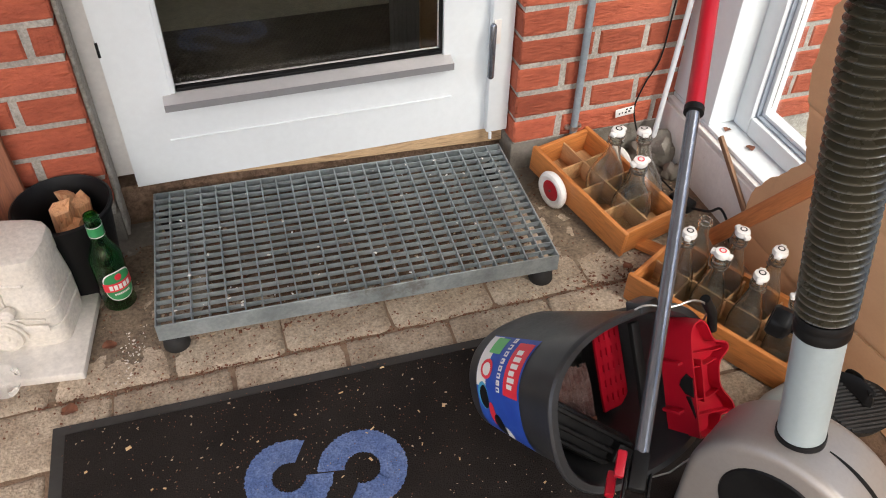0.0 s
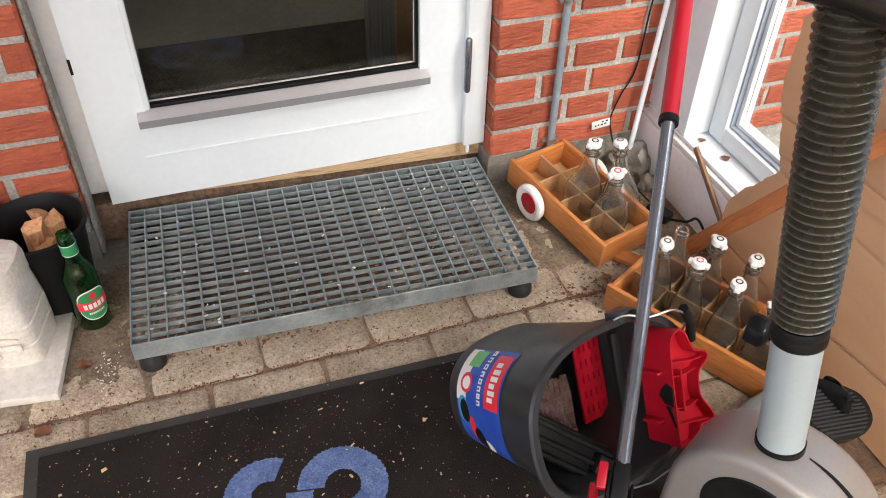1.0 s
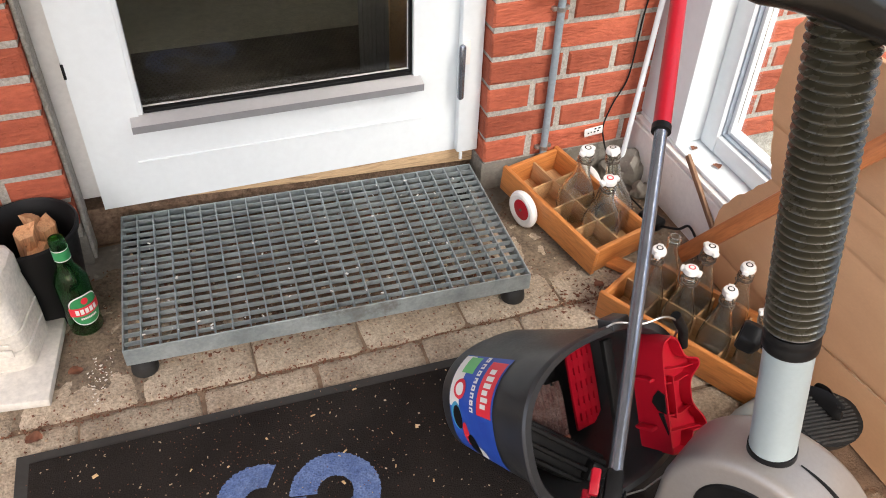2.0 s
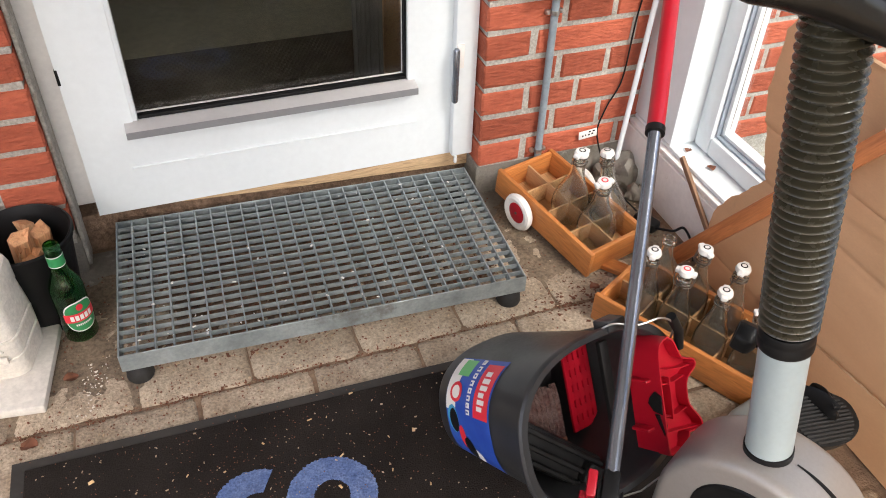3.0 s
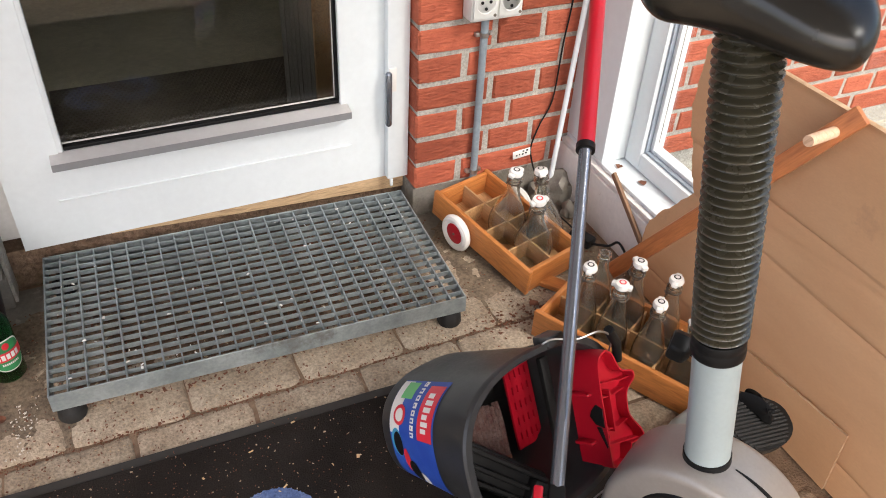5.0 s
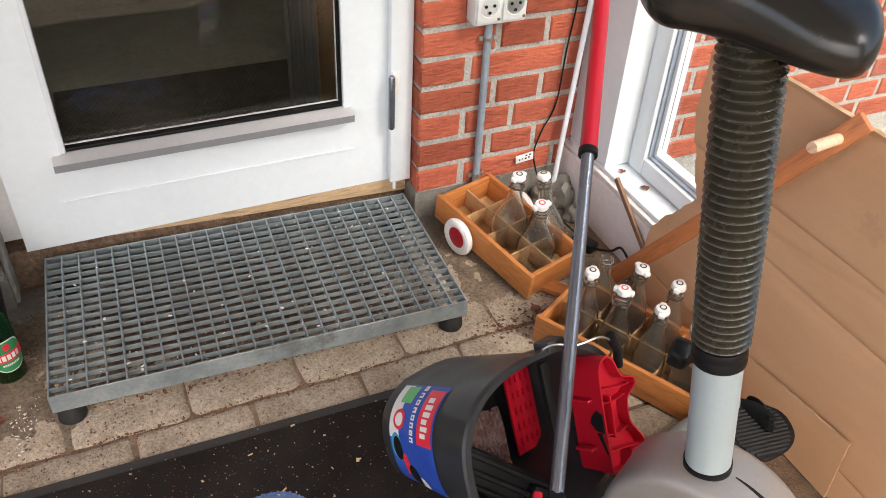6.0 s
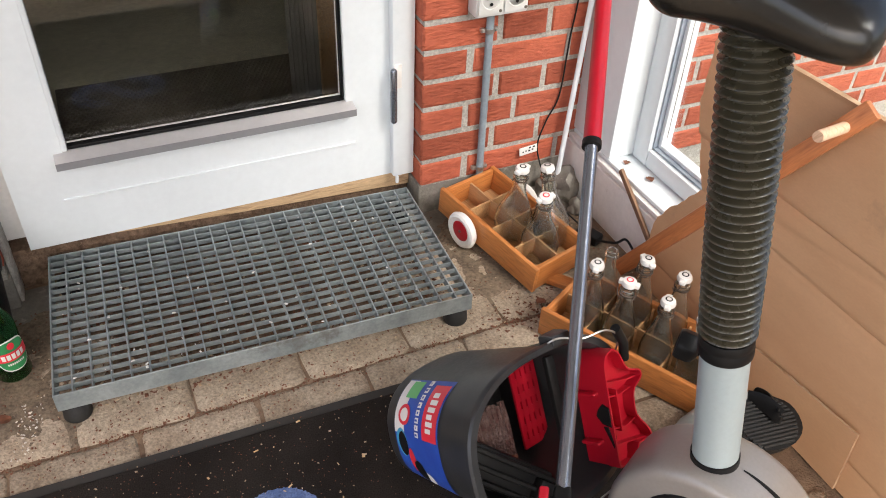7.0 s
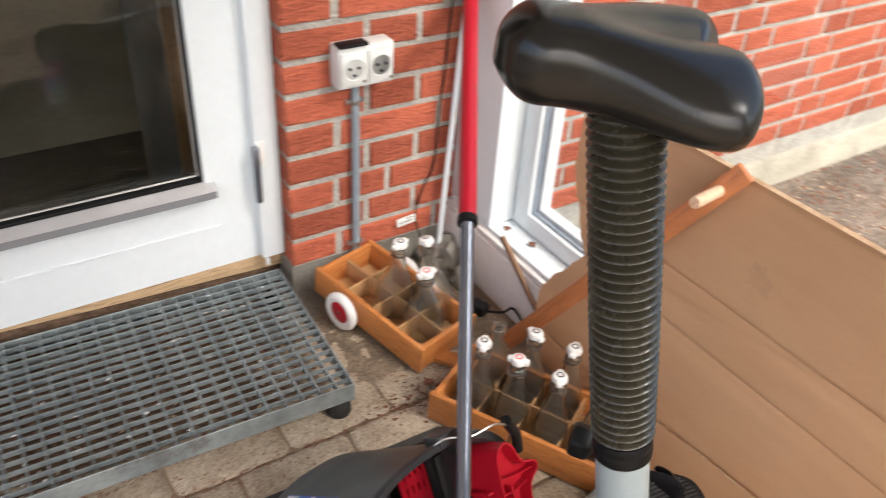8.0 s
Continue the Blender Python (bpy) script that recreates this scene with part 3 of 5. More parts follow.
make_doormat()


# ---- bottle carriers ----
def make_carrier(name, label, m, wheel_side, W=0.170, L=0.345):
    """A wooden six-bottle carrier: x across, y along, floor at z 0."""
    H, T = 0.071, 0.011
    g = thing(name, label, "bottle carrier", m, "bottle carriers")
    part("side_board", box(-W / 2, -W / 2 + T, -L / 2, L / 2, 0.004, H, 0.0025), PINE_Y, g)
    part("side_board", box(W / 2 - T, W / 2, -L / 2, L / 2, 0.004, H, 0.0025), PINE_Y, g)
    for y in (-L / 2 + 0.004, L / 2 - 0.004 - T):
        part("end_board", box(-W / 2 + T, W / 2 - T, y, y + T, 0.004, H - 0.002, 0.002), PINE, g)
    part("bottom_board", box(-W / 2 + T, W / 2 - T, -L / 2 + T + 0.004, L / 2 - T - 0.004, 0.006, 0.012), PINE_IN, g)
    part("divider", box(-0.0022, 0.0022, -L / 2 + T + 0.004, L / 2 - T - 0.004, 0.0125, H - 0.010), PINE_IN, g, "thin bare wood divider")
    for k in (1, 2, 3):
        y = -L / 2 + T + (L - 2 * T) * k / 4
        for s in (-1, 1):
            x0, x1 = (-W / 2 + T, -0.0024) if s < 0 else (0.0024, W / 2 - T)
            part("divider", box(x0, x1, y - 0.002, y + 0.002, 0.0125, H - 0.012), PINE_IN, g, "thin bare wood divider")
    if wheel_side:
        for s in (-1, 1):
            wm = pose(s * (W / 2 + 0.015), 0.058, 0.027, 0, 90 * s, 0) @ Matrix.Scale(1.17, 4)
            w = part("wheel", lathe([(0, 0.004), (0.020, 0.004), (0.024, 0.007), (0.031, 0.0085), (0.036, 0.006), (0.0385, 0.0), (0.036, -0.006), (0.030, -0.008), (0, -0.008)], 32), WHITE_OLD, g, "white wooden wheel", wm)
            part("hub_disc", lathe([(0, 0.0062), (0.019, 0.0062), (0.0225, 0.005), (0.0225, 0.003)], 28), RED, w, "red hub disc")
            part("axle", lathe([(0, 0.0085), (0.0025, 0.0080), (0.003, 0.006)], 10), RUST_WIRE, w)
    return g


# carrier beside the grate, its far end propped up on the wheels
C1M = pose(0.163, -0.176, 0.0150, 0, 0, 15) @ pose(0, 0, 0, 5.2, 0, 0)
make_carrier("bottle_carrier", "orange pine bottle carrier on red and white wheels", C1M, True, 0.165, 0.327)
c2_turn = math.degrees(math.atan2(-0.292, 0.158)) + 90
C2 = Vector((0.081, -0.463)) + Vector((0.476, -0.88)) * 0.1725 + Vector((0.88, 0.476)) * 0.0825
carrier_2 = make_carrier("bottle_carrier", "orange pine bottle carrier full of dusty swing-top bottles", pose(C2.x, C2.y, 0.0, 0, 0, c2_turn), False)


def pull_handle(owner_label, base, end, side):
    """A flat wooden pull bar with a dowel grip near its end."""
    a, e = Vector(base), Vector(end)
    d = (e - a)
    L = d.length
    x = d.normalized()
    z = Vector(side)
    z = (z - x * z.dot(x)).normalized()
    y = z.cross(x)
    m = Matrix((x, y, z)).transposed().to_4x4()
    m.translation = a
    g = thing("pull_handle", owner_label, "handle", m)
    part("bar", box(0, L, -0.017, 0.017, -0.0065, 0.0065, 0.003), HANDLE_WOOD, g)
    part("grip", lathe([(0, -0.045), (0.0088, -0.0445), (0.0095, -0.041), (0.0095, 0.080), (0.0088, 0.0835), (0, 0.084)], 16), DOWEL, g, "pale round dowel grip",
         pose(L - 0.050, 0, 0.0))
    return g


pull_handle("reddish brown wooden pull handle leaning over the bottle carrier", (0.283, -0.430, 0.085), (0.425, -0.742, 0.600), (-0.965, -0.23, 0.125))
pull = link("handle_bar", box(-0.017, 0.017, -0.085, 0.085, 0.004, 0.017, 0.002), PINE_Y, m=pose(0.235, -0.395, 0, 0, 0, 38))
tagged(pull, "flat pine handle lying between the bottle carriers", "wood")


# ---- swing-top bottles ----
def make_bottle(name, label, m, H=0.19, R=0.032, mat=None, body=0.5, stopper=True):
    g = thing(name, label, "bottle", m, "swing-top bottles")
    mat = mat or CLEAR
    prof = [(0, 0.0), (R * 0.9, 0.0), (R, 0.006), (R, H * 0.30), (R * 0.95, H * 0.40), (R * 0.80, H * 0.52), (R * 0.60, H * 0.65), (R * 0.45, H * 0.76), (R * 0.40, H * 0.82),
            (R * 0.40, H * 0.90), (R * 0.48, H * 0.905), (R * 0.48, H * 0.935), (R * 0.42, H * 0.94), (R * 0.42, H * 0.985), (R * 0.36, H * 0.99)]
    if R > 0.035:       # onion-shaped belly with a slim neck
        prof = [(0, 0.0), (R * 0.80, 0.0), (R * 0.92, 0.005), (R * 1.03, H * 0.16), (R * 1.05, H * 0.25), (R * 1.0, H * 0.34), (R * 0.84, H * 0.45), (R * 0.62, H * 0.56), (R * 0.45, H * 0.66), (R * 0.37, H * 0.76),
                (R * 0.35, H * 0.86), (R * 0.36, H * 0.90), (R * 0.43, H * 0.905), (R * 0.43, H * 0.935), (R * 0.39, H * 0.94), (R * 0.39, H * 0.985), (R * 0.35, H * 0.99)]
    t = 0.0022
    inner = [(max(r - t, 0), max(z, 0.004)) for r, z in prof[::-1]]
    inner = [(R * 0.30, H * 0.985)] + [q for q in inner[1:]]
    part("glass", lathe(prof + inner, 28), mat, g)
    if stopper:
        z, R = H * 0.985, min(R, 0.0345)
        part("stopper", lathe([(0, z - 0.004), (R * 0.28, z - 0.003), (R * 0.30, z + 0.001), (R * 0.44, z + 0.002), (R * 0.47, z + 0.006), (R * 0.40, z + 0.0125), (R * 0.25, z + 0.0145), (0, z + 0.0148)], 20), CERAMIC, g, "white ceramic swing stopper")
        part("stopper_mark", lathe([(R * 0.14, z + 0.0152), (R * 0.22, z + 0.0148)], 18), BLACK if rnd.random() < 0.7 else LABEL_RED, g)
        part("lug", box(-R * 0.64, R * 0.64, -R * 0.20, R * 0.20, z + 0.001, z + 0.0105, 0.0028), CERAMIC, g)
        r = R * 0.50
        for s in (-1, 1):
            w = tube(smooth_path([(s * R * 0.60, 0, z + 0.005), (s * (r + 0.003), 0.003, z - 0.008), (s * (r + 0.002), 0.006, H * 0.90), (s * r * 0.9, 0.011, H * 0.865), (s * 0.004, 0.0155, H * 0.86)], 5), 0.0012, 6)
            part("wire_bail", w, RUST_WIRE, g, "thin rusty wire bail")
        part("wire_collar", lathe([(R * 0.40, H * 0.868), (R * 0.47, H * 0.872), (R * 0.48, H * 0.880), (R * 0.47, H * 0.888), (R * 0.40, H * 0.892)], 20), RUST_WIRE, g)
    return g


def in_carrier(turn, centre, x, y, z=0.0125, spin=0.0, tilt=(0, 0)):
    p = Matrix.Rotation(radians(turn), 3, 'Z') @ Vector((x, y, 0))
    return pose(centre[0] + p.x, centre[1] + p.y, z, tilt[0], tilt[1], turn + spin)


for x, y, h, spin in [(-0.030, 0.096, 0.174, 20), (0.042, 0.026, 0.176, 60), (-0.034, 0.025, 0.172, 100), (0.042, -0.050, 0.176, 10), (-0.034, -0.054, 0.170, 200), (-0.033, -0.130, 0.172, 130)]:
    make_bottle("swing_top_bottle", "dusty clear glass swing-top bottle standing in the carrier", in_carrier(c2_turn, C2, x, y, spin=spin), h, 0.0315)
make_bottle("clear_bottle", "open clear glass bottle without stopper in the carrier", in_carrier(c2_turn, C2, 0.042, 0.100), 0.170, 0.029, stopper=False)
# wide-bellied bottles in the wheeled carrier
for base, top, h, spin in [((0.166, -0.176, 0.030), (0.171, -0.187, 0.2), 0.176, 25), ((0.243, -0.232, 0.022), (0.230, -0.197, 0.2), 0.182, 70), ((0.193, -0.259, 0.022), (0.181, -0.277, 0.19), 0.166, 5)]:
    lean = Vector(top) - Vector(base)
    make_bottle("swing_top_bottle", "clear wide-bellied swing-top bottle in a half-empty carrier", axis_pose(base, lean, (0, 1, 0)) @ pose(0, 0, 0, 0, 0, spin), h, 0.041)


# ---- green beer bottle ----
def make_green_bottle():
    g = thing("beer_bottle", "green glass beer bottle with green and red label", "bottle", pose(-0.892, -0.182, 0.0, 0, 0, 0))
    R, H = 0.031, 0.228
    prof = [(0, 0.002), (R * 0.85, 0), (R, 0.006), (R, 0.118), (R * 0.96, 0.130), (R * 0.74, 0.148), (R * 0.52, 0.163), (R * 0.45, 0.178), (R * 0.42, 0.205), (R * 0.41, 0.213), (R * 0.47, 0.215), (R * 0.47, 0.221), (R * 0.43, 0.2225), (R * 0.43, H)]
    inner = [(R * 0.32, H)] + [(max(r - 0.003, 0), max(z, 0.006)) for r, z in prof[-2::-1]]
    part("glass", lathe(prof + inner, 36), GREEN_GLASS, g)

    def wrap(name, outline, rad, mat, label="", off=0.0):
        """A label bent round the bottle: outline in degrees and height."""
        b = bmesh.new()
        lo_, hi_ = min(a for a, _ in outline), max(a for a, _ in outline)
        prev = None
        for i in range(33):
            a = lo_ + (hi_ - lo_) * i / 32
            zs = []
            for (a0, z0), (a1, z1) in zip(outline, outline[1:] + outline[:1]):
                if a0 != a1 and min(a0, a1) - 1e-6 <= a <= max(a0, a1) + 1e-6:
                    zs.append(z0 + (z1 - z0) * (a - a0) / (a1 - a0))
            z0, z1 = min(zs), max(zs)
            v = [b.verts.new((rad * math.cos(radians(a)), rad * math.sin(radians(a)), z)) for z in (z0, z1 + 1e-5)]
            if prev:
                b.faces.new((prev[0], v[0], v[1], prev[1]))
            prev = v
        part(name, b, mat, g, label)
    def oval(c, w, z0, z1, n=28, bulge=0.0):
        zc, zr = (z0 + z1) / 2, (z1 - z0) / 2
        out = []
        for i in range(n):
            t = 2 * math.pi * i / n
            r = 1 + bulge * math.cos(4 * t)
            out.append((c + w * math.cos(t) * r, zc + zr * math.sin(t) * r))
        return out
    C = -62
    wrap("label_border", oval(C, 62, 0.030, 0.108, bulge=-0.04), R + 0.0004, LABEL_WHITE, "cream label edge")
    wrap("front_label", oval(C, 58, 0.033, 0.105, bulge=-0.04), R + 0.0008, LABEL_GREEN, "green beer label")
    wrap("label_band", [(C - 60, 0.058), (C + 60, 0.058), (C + 60, 0.079), (C - 60, 0.079)], R + 0.0012, LABEL_RED, "red label band with white bars")
    wrap("label_crest", oval(C, 12, 0.084, 0.100), R + 0.0012, LABEL_RED)
    wrap("neck_label", [(-180, 0.184), (180, 0.184), (180, 0.205), (-180, 0.205)], R * 0.47 + 0.0004, LABEL_GREEN, "green neck label")
    for z in (0.183, 0.206):
        wrap("neck_stripe", [(-180, z - 0.001), (180, z - 0.001), (180, z + 0.001), (-180, z + 0.001)], R * 0.47 + 0.0006, LABEL_WHITE)
    # the maker's marks as plain white bars
    for count, z, h, w in ((5, 0.0685, 0.0062, 78), (9, 0.051, 0.0024, 56)):
        for k in range(count):
            a0 = C - w / 2 + w * k / count
            a1 = a0 + w / count * 0.74
            wrap("label_bar", [(a0, z - h), (a1, z - h), (a1, z + h), (a0, z + h)], R + 0.0017, LABEL_WHITE)
    return g


make_green_bottle()


# ---- pot with firewood ----
def make_pot():
    g = thing("black_pot", "black plastic bucket holding split firewood beside the door", "bucket", pose(-0.952, -0.096, 0))
    part("body", lathe([(0, 0.004), (0.066, 0.0), (0.068, 0.004), (0.0865, 0.188), (0.0925, 0.190), (0.0935, 0.199), (0.089, 0.202), (0.0855, 0.198), (0.065, 0.008), (0, 0.008)], 40), BLACK, g)
    return g


make_pot()
for x, y, lean, az, L, w in ((-0.968, -0.064, 11, 20, 0.185, 0.019), (-0.937, -0.078, 8, 150, 0.175, 0.020), (-0.915, -0.066, 12, 250, 0.185, 0.014), (-0.958, -0.108, 7, 60, 0.160, 0.018), (-0.982, -0.092, 10, 80, 0.165, 0.015), (-0.93, -0.115, 6, 200, 0.150, 0.016)):
    b = prism([(w * 1.1 * math.cos(a) * rnd.uniform(0.8, 1.15), w * math.sin(a) * rnd.uniform(0.8, 1.15)) for a in (0.2, 1.0, 1.9, 2.9, 3.7, 5.1)], 0, L)
    for v in b.verts:
        if v.co.z > 0.1:
            v.co.z += rnd.uniform(-0.02, 0.014)
        v.co += Vector((rnd.uniform(-0.003, 0.003), rnd.uniform(-0.003, 0.003), 0))
    lg = link("firewood_log", b, LOGS, m=pose(x, y, 0.010, 0, 0, az) @ pose(0, 0, 0, lean, 0, 0), smooth=False)
    tagged(lg, "pale split firewood piece standing in the black bucket", "firewood", "firewood in the bucket")

for k, (x, w) in enumerate(((-1.075, 0.052), (-1.022, 0.03))):
    pl = link("plank", box(-w / 2, w / 2, -0.008, 0.008, 0, 0.36, 0.002), PLANK_RED, m=pose(x, -0.052, 0.0, -7, 4 * (1 - 2 * k), 0))
    tagged(pl, "dark reddish brown plank leaning on the brick wall", "plank", "leaning planks")


# ---- cast stone van ----
def make_van():
    m = pose(-0.955, -0.264, 0, 0, 0, -7.8)
    slab = link("stone_slab", box(-0.40, 0.012, -0.1035, 0.1035, 0.0, 0.020, 0.004), MARBLE, m=m)
    tagged(slab, "white stone slab under the garden ornament", "slab")
    b = bmesh.new()
    # body: a section swept along x, its front end rounded off
    sect = [(-0.064, 0.018), (-0.067, 0.055), (-0.068, 0.10), (-0.066, 0.125), (-0.060, 0.172), (0.060, 0.172), (0.066, 0.125), (0.068, 0.10), (0.067, 0.055), (0.064, 0.018)]
    rings = []
    for x, c in ((-0.36, 1), (-0.055, 1), (-0.035, 0.975), (-0.020, 0.92), (-0.009, 0.83), (-0.002, 0.70), (0.0, 0.55)):
        rings.append([b.verts.new((x - 0.006 * max(0.0, (z - 0.10) / 0.075), y * c, z)) for y, z in sect])
    for r0, r1 in zip(rings, rings[1:]):
        for i in range(len(sect) - 1):
            b.faces.new((r0[i], r0[i + 1], r1[i + 1], r1[i]))
        b.faces.new((r0[-1], r0[0], r1[0], r1[-1]))
    b.faces.new(rings[-1])
    b.faces.new(rings[0][::-1])
    # raised roof with a soft edge and a gutter under it
    roof = [(-0.36, -0.064), (-0.044, -0.064), (-0.020, -0.058), (-0.006, -0.042), (-0.001, 0.0), (-0.006, 0.042), (-0.020, 0.058), (-0.044, 0.064), (-0.36, 0.064)]
    prism(roof, 0.173, 0.226, 0.014, b)
    tube(smooth_path([(-0.36, -0.063, 0.174), (-0.07, -0.063, 0.174), (-0.036, -0.058, 0.174), (-0.014, -0.040, 0.174), (-0.008, 0.0, 0.174), (-0.014, 0.04, 0.174)], 5), 0.0045, 8, b)
    bmesh.ops.recalc_face_normals(b, faces=b.faces)
    # wheels, arches, roof rail, mirror, window panels, bumper, on the side facing the mat
    for x in (-0.105, -0.30):
        lathe([(0, 0.006), (0.010, 0.007), (0.012, 0.004), (0.022, 0.004), (0.026, 0.008), (0.034, 0.006), (0.036, -0.004), (0, -0.01)], 28, b, pose(x, -0.068, 0.052, 90, 0, 0))
        tube([(x + 0.043 * math.cos(radians(a)), -0.0715, 0.050 + 0.042 * math.sin(radians(a))) for a in range(0, 181, 12)], 0.0035, 6, b)
    box(-0.150, -0.078, -0.0695, -0.060, 0.122, 0.156, 0.003, bm=b)
    box(-0.26, -0.165, -0.0695, -0.060, 0.122, 0.156, 0.003, bm=b)
    lathe([(0, -0.012), (0.008, -0.011), (0.0125, -0.004), (0.0125, 0.006), (0.008, 0.011), (0, 0.012)], 14, b, pose(-0.072, -0.079, 0.122, 90, 0, 0))
    box(-0.062, -0.016, -0.0735, -0.067, 0.066, 0.082, 0.003, bm=b)
    for z in (0.066, 0.108):
        k = -0.08 * max(0, z - 0.10)
        tube([(-0.034 + k, -0.0655, z), (-0.019 + k, -0.062, z), (-0.008 + k, -0.056, z), (-0.001 + k, -0.047, z), (0.001 + k, -0.037, z), (0.001 + k, 0.037, z)], 0.0024, 6, b)
    tube([(-0.36, -0.0712, 0.098), (-0.05, -0.0712, 0.098), (-0.02, -0.068, 0.092)], 0.0022, 6, b)
    tube([(-0.155, -0.0705, 0.088), (-0.14, -0.071, 0.094), (-0.07, -0.071, 0.094), (-0.056, -0.0705, 0.082)], 0.0018, 6, b)
    van = link("stone_van_ornament", b, STONE, m=pose(-0.968, -0.230, 0.0025, 0, 0, -13.5))
    tagged(van, "weathered white cast stone camper van garden ornament", "ornament")


make_van()


# ---- clear plastic bottle lying on the floor ----
def make_pet():
    g = thing("plastic_bottle", "crumpled clear plastic bottle lying on the pavers", "bottle", axis_pose((-1.22, -0.325, 0.034), (1, -0.28, 0.0)))
    prof = [(0, 0.0), (0.010, 0.0), (0.011, 0.02), (0.016, 0.03), (0.030, 0.06), (0.0315, 0.075), (0.029, 0.085), (0.0315, 0.095), (0.029, 0.107), (0.0315, 0.118), (0.0305, 0.145), (0.026, 0.155), (0.014, 0.157), (0, 0.150)]
    b = lathe(prof, 26)
    for v in b.verts:
        n = noise.noise(v.co * 38) * 0.0035
        v.co.x, v.co.y = v.co.x * (1 + n * 22), v.co.y * (1 - n * 16)
    part("body", b, PET, g)


make_pet()


# ---- mop bucket ----
RIM_C, AZ, EL, ROLL = Vector((-0.127, -0.841, 0.231)), -1.166, 0.568, 2.94
BA = Vector((math.cos(EL) * math.cos(AZ), math.cos(EL) * math.sin(AZ), math.sin(EL)))
BS = Vector((0, 0, 1)).cross(BA).normalized()
BU = BA.cross(BS)
E1 = math.cos(ROLL) * BS + math.sin(ROLL) * BU
E2 = -math.sin(ROLL) * BS + math.cos(ROLL) * BU
BM = Matrix((E1, E2, BA)).transposed().to_4x4()
BM.translation = RIM_C - BA * 0.255


def oval_ring(b, a, c, z, n=64, wob=0.0):
    out = []
    for i in range(n):
        t = 2 * math.pi * i / n
        k = 1 / (abs(math.cos(t)) ** 2.5 + abs(math.sin(t)) ** 2.5) ** (1 / 2.5)
        out.append(b.verts.new((a * k * math.cos(t), c * k * math.sin(t), z)))
    return out


def loft(rings, b, cap0=False, cap1=False):
    for r0, r1 in zip(rings, rings[1:]):
        n = len(r0)
        for i in range(n):
            b.faces.new((r0[i], r0[(i + 1) % n], r1[(i + 1) % n], r1[i]))
    if cap0:
        b.faces.new(rings[0][::-1])
    if cap1:
        b.faces.new(rings[-1])


def make_bucket():
    g = thing("mop_bucket", "dark grey oval mop bucket lying tilted on the mat", "bucket", BM)
    b = bmesh.new()
    A, C = 0.165, 0.122
    prof = [(0.69, 0.004), (0.725, 0.0), (0.75, 0.008), (0.80, 0.07), (0.845, 0.13), (0.85, 0.132), (0.90, 0.20), (0.945, 0.248), (1.01, 0.248), (1.04, 0.250), (1.045, 0.256), (1.03, 0.260), (0.96, 0.259), (0.94, 0.255), (0.925, 0.247), (0.83, 0.13), (0.73, 0.012), (0.69, 0.010)]
    loft([oval_ring(b, A * s, C * s, z) for s, z in prof], b, True, True)
    part("bucket_body", b, BUCKET, g, "anthracite plastic bucket shell")
    return g, A, C


bucket, BKA, BKC = make_bucket()


def on_bucket(u, z, off=0.0):
    """A place on the bucket's outer wall: u degrees round it, z along its axis (bucket's own frame)."""
    s = 0.75 + (z - 0.008) * (0.945 - 0.75) / 0.24
    t = radians(u)
    k = 1 / (abs(math.cos(t)) ** 2.5 + abs(math.sin(t)) ** 2.5) ** (1 / 2.5)
    p = Vector((BKA * s * k * math.cos(t), BKC * s * k * math.sin(t), z))
    n = Vector((math.cos(t) / BKA, math.sin(t) / BKC, 0)).normalized()
    return p + n * off


def bucket_label(name, u0, u1, z0, z1, mat, off, label="", oval=False):
    b = bmesh.new()
    prev = None
    for i in range(17):
        u = u0 + (u1 - u0) * i / 16
        zc, zh = (z0 + z1) / 2, (z1 - z0) / 2 * (math.sqrt(max(0.01, 1 - (i / 8 - 1) ** 2)) if oval else 1.0)
        v = [b.verts.new(on_bucket(u, z, off)) for z in (zc - zh, zc, zc + zh)]
        if prev:
            b.faces.new((prev[0], v[0], v[1], prev[1]))
            b.faces.new((prev[1], v[1], v[2], prev[2]))
        prev = v
    bmesh.ops.recalc_face_normals(b, faces=b.faces)
    return part(name, b, mat, bucket, label)


LU = -16.0     # where the label's middle sits round the bucket


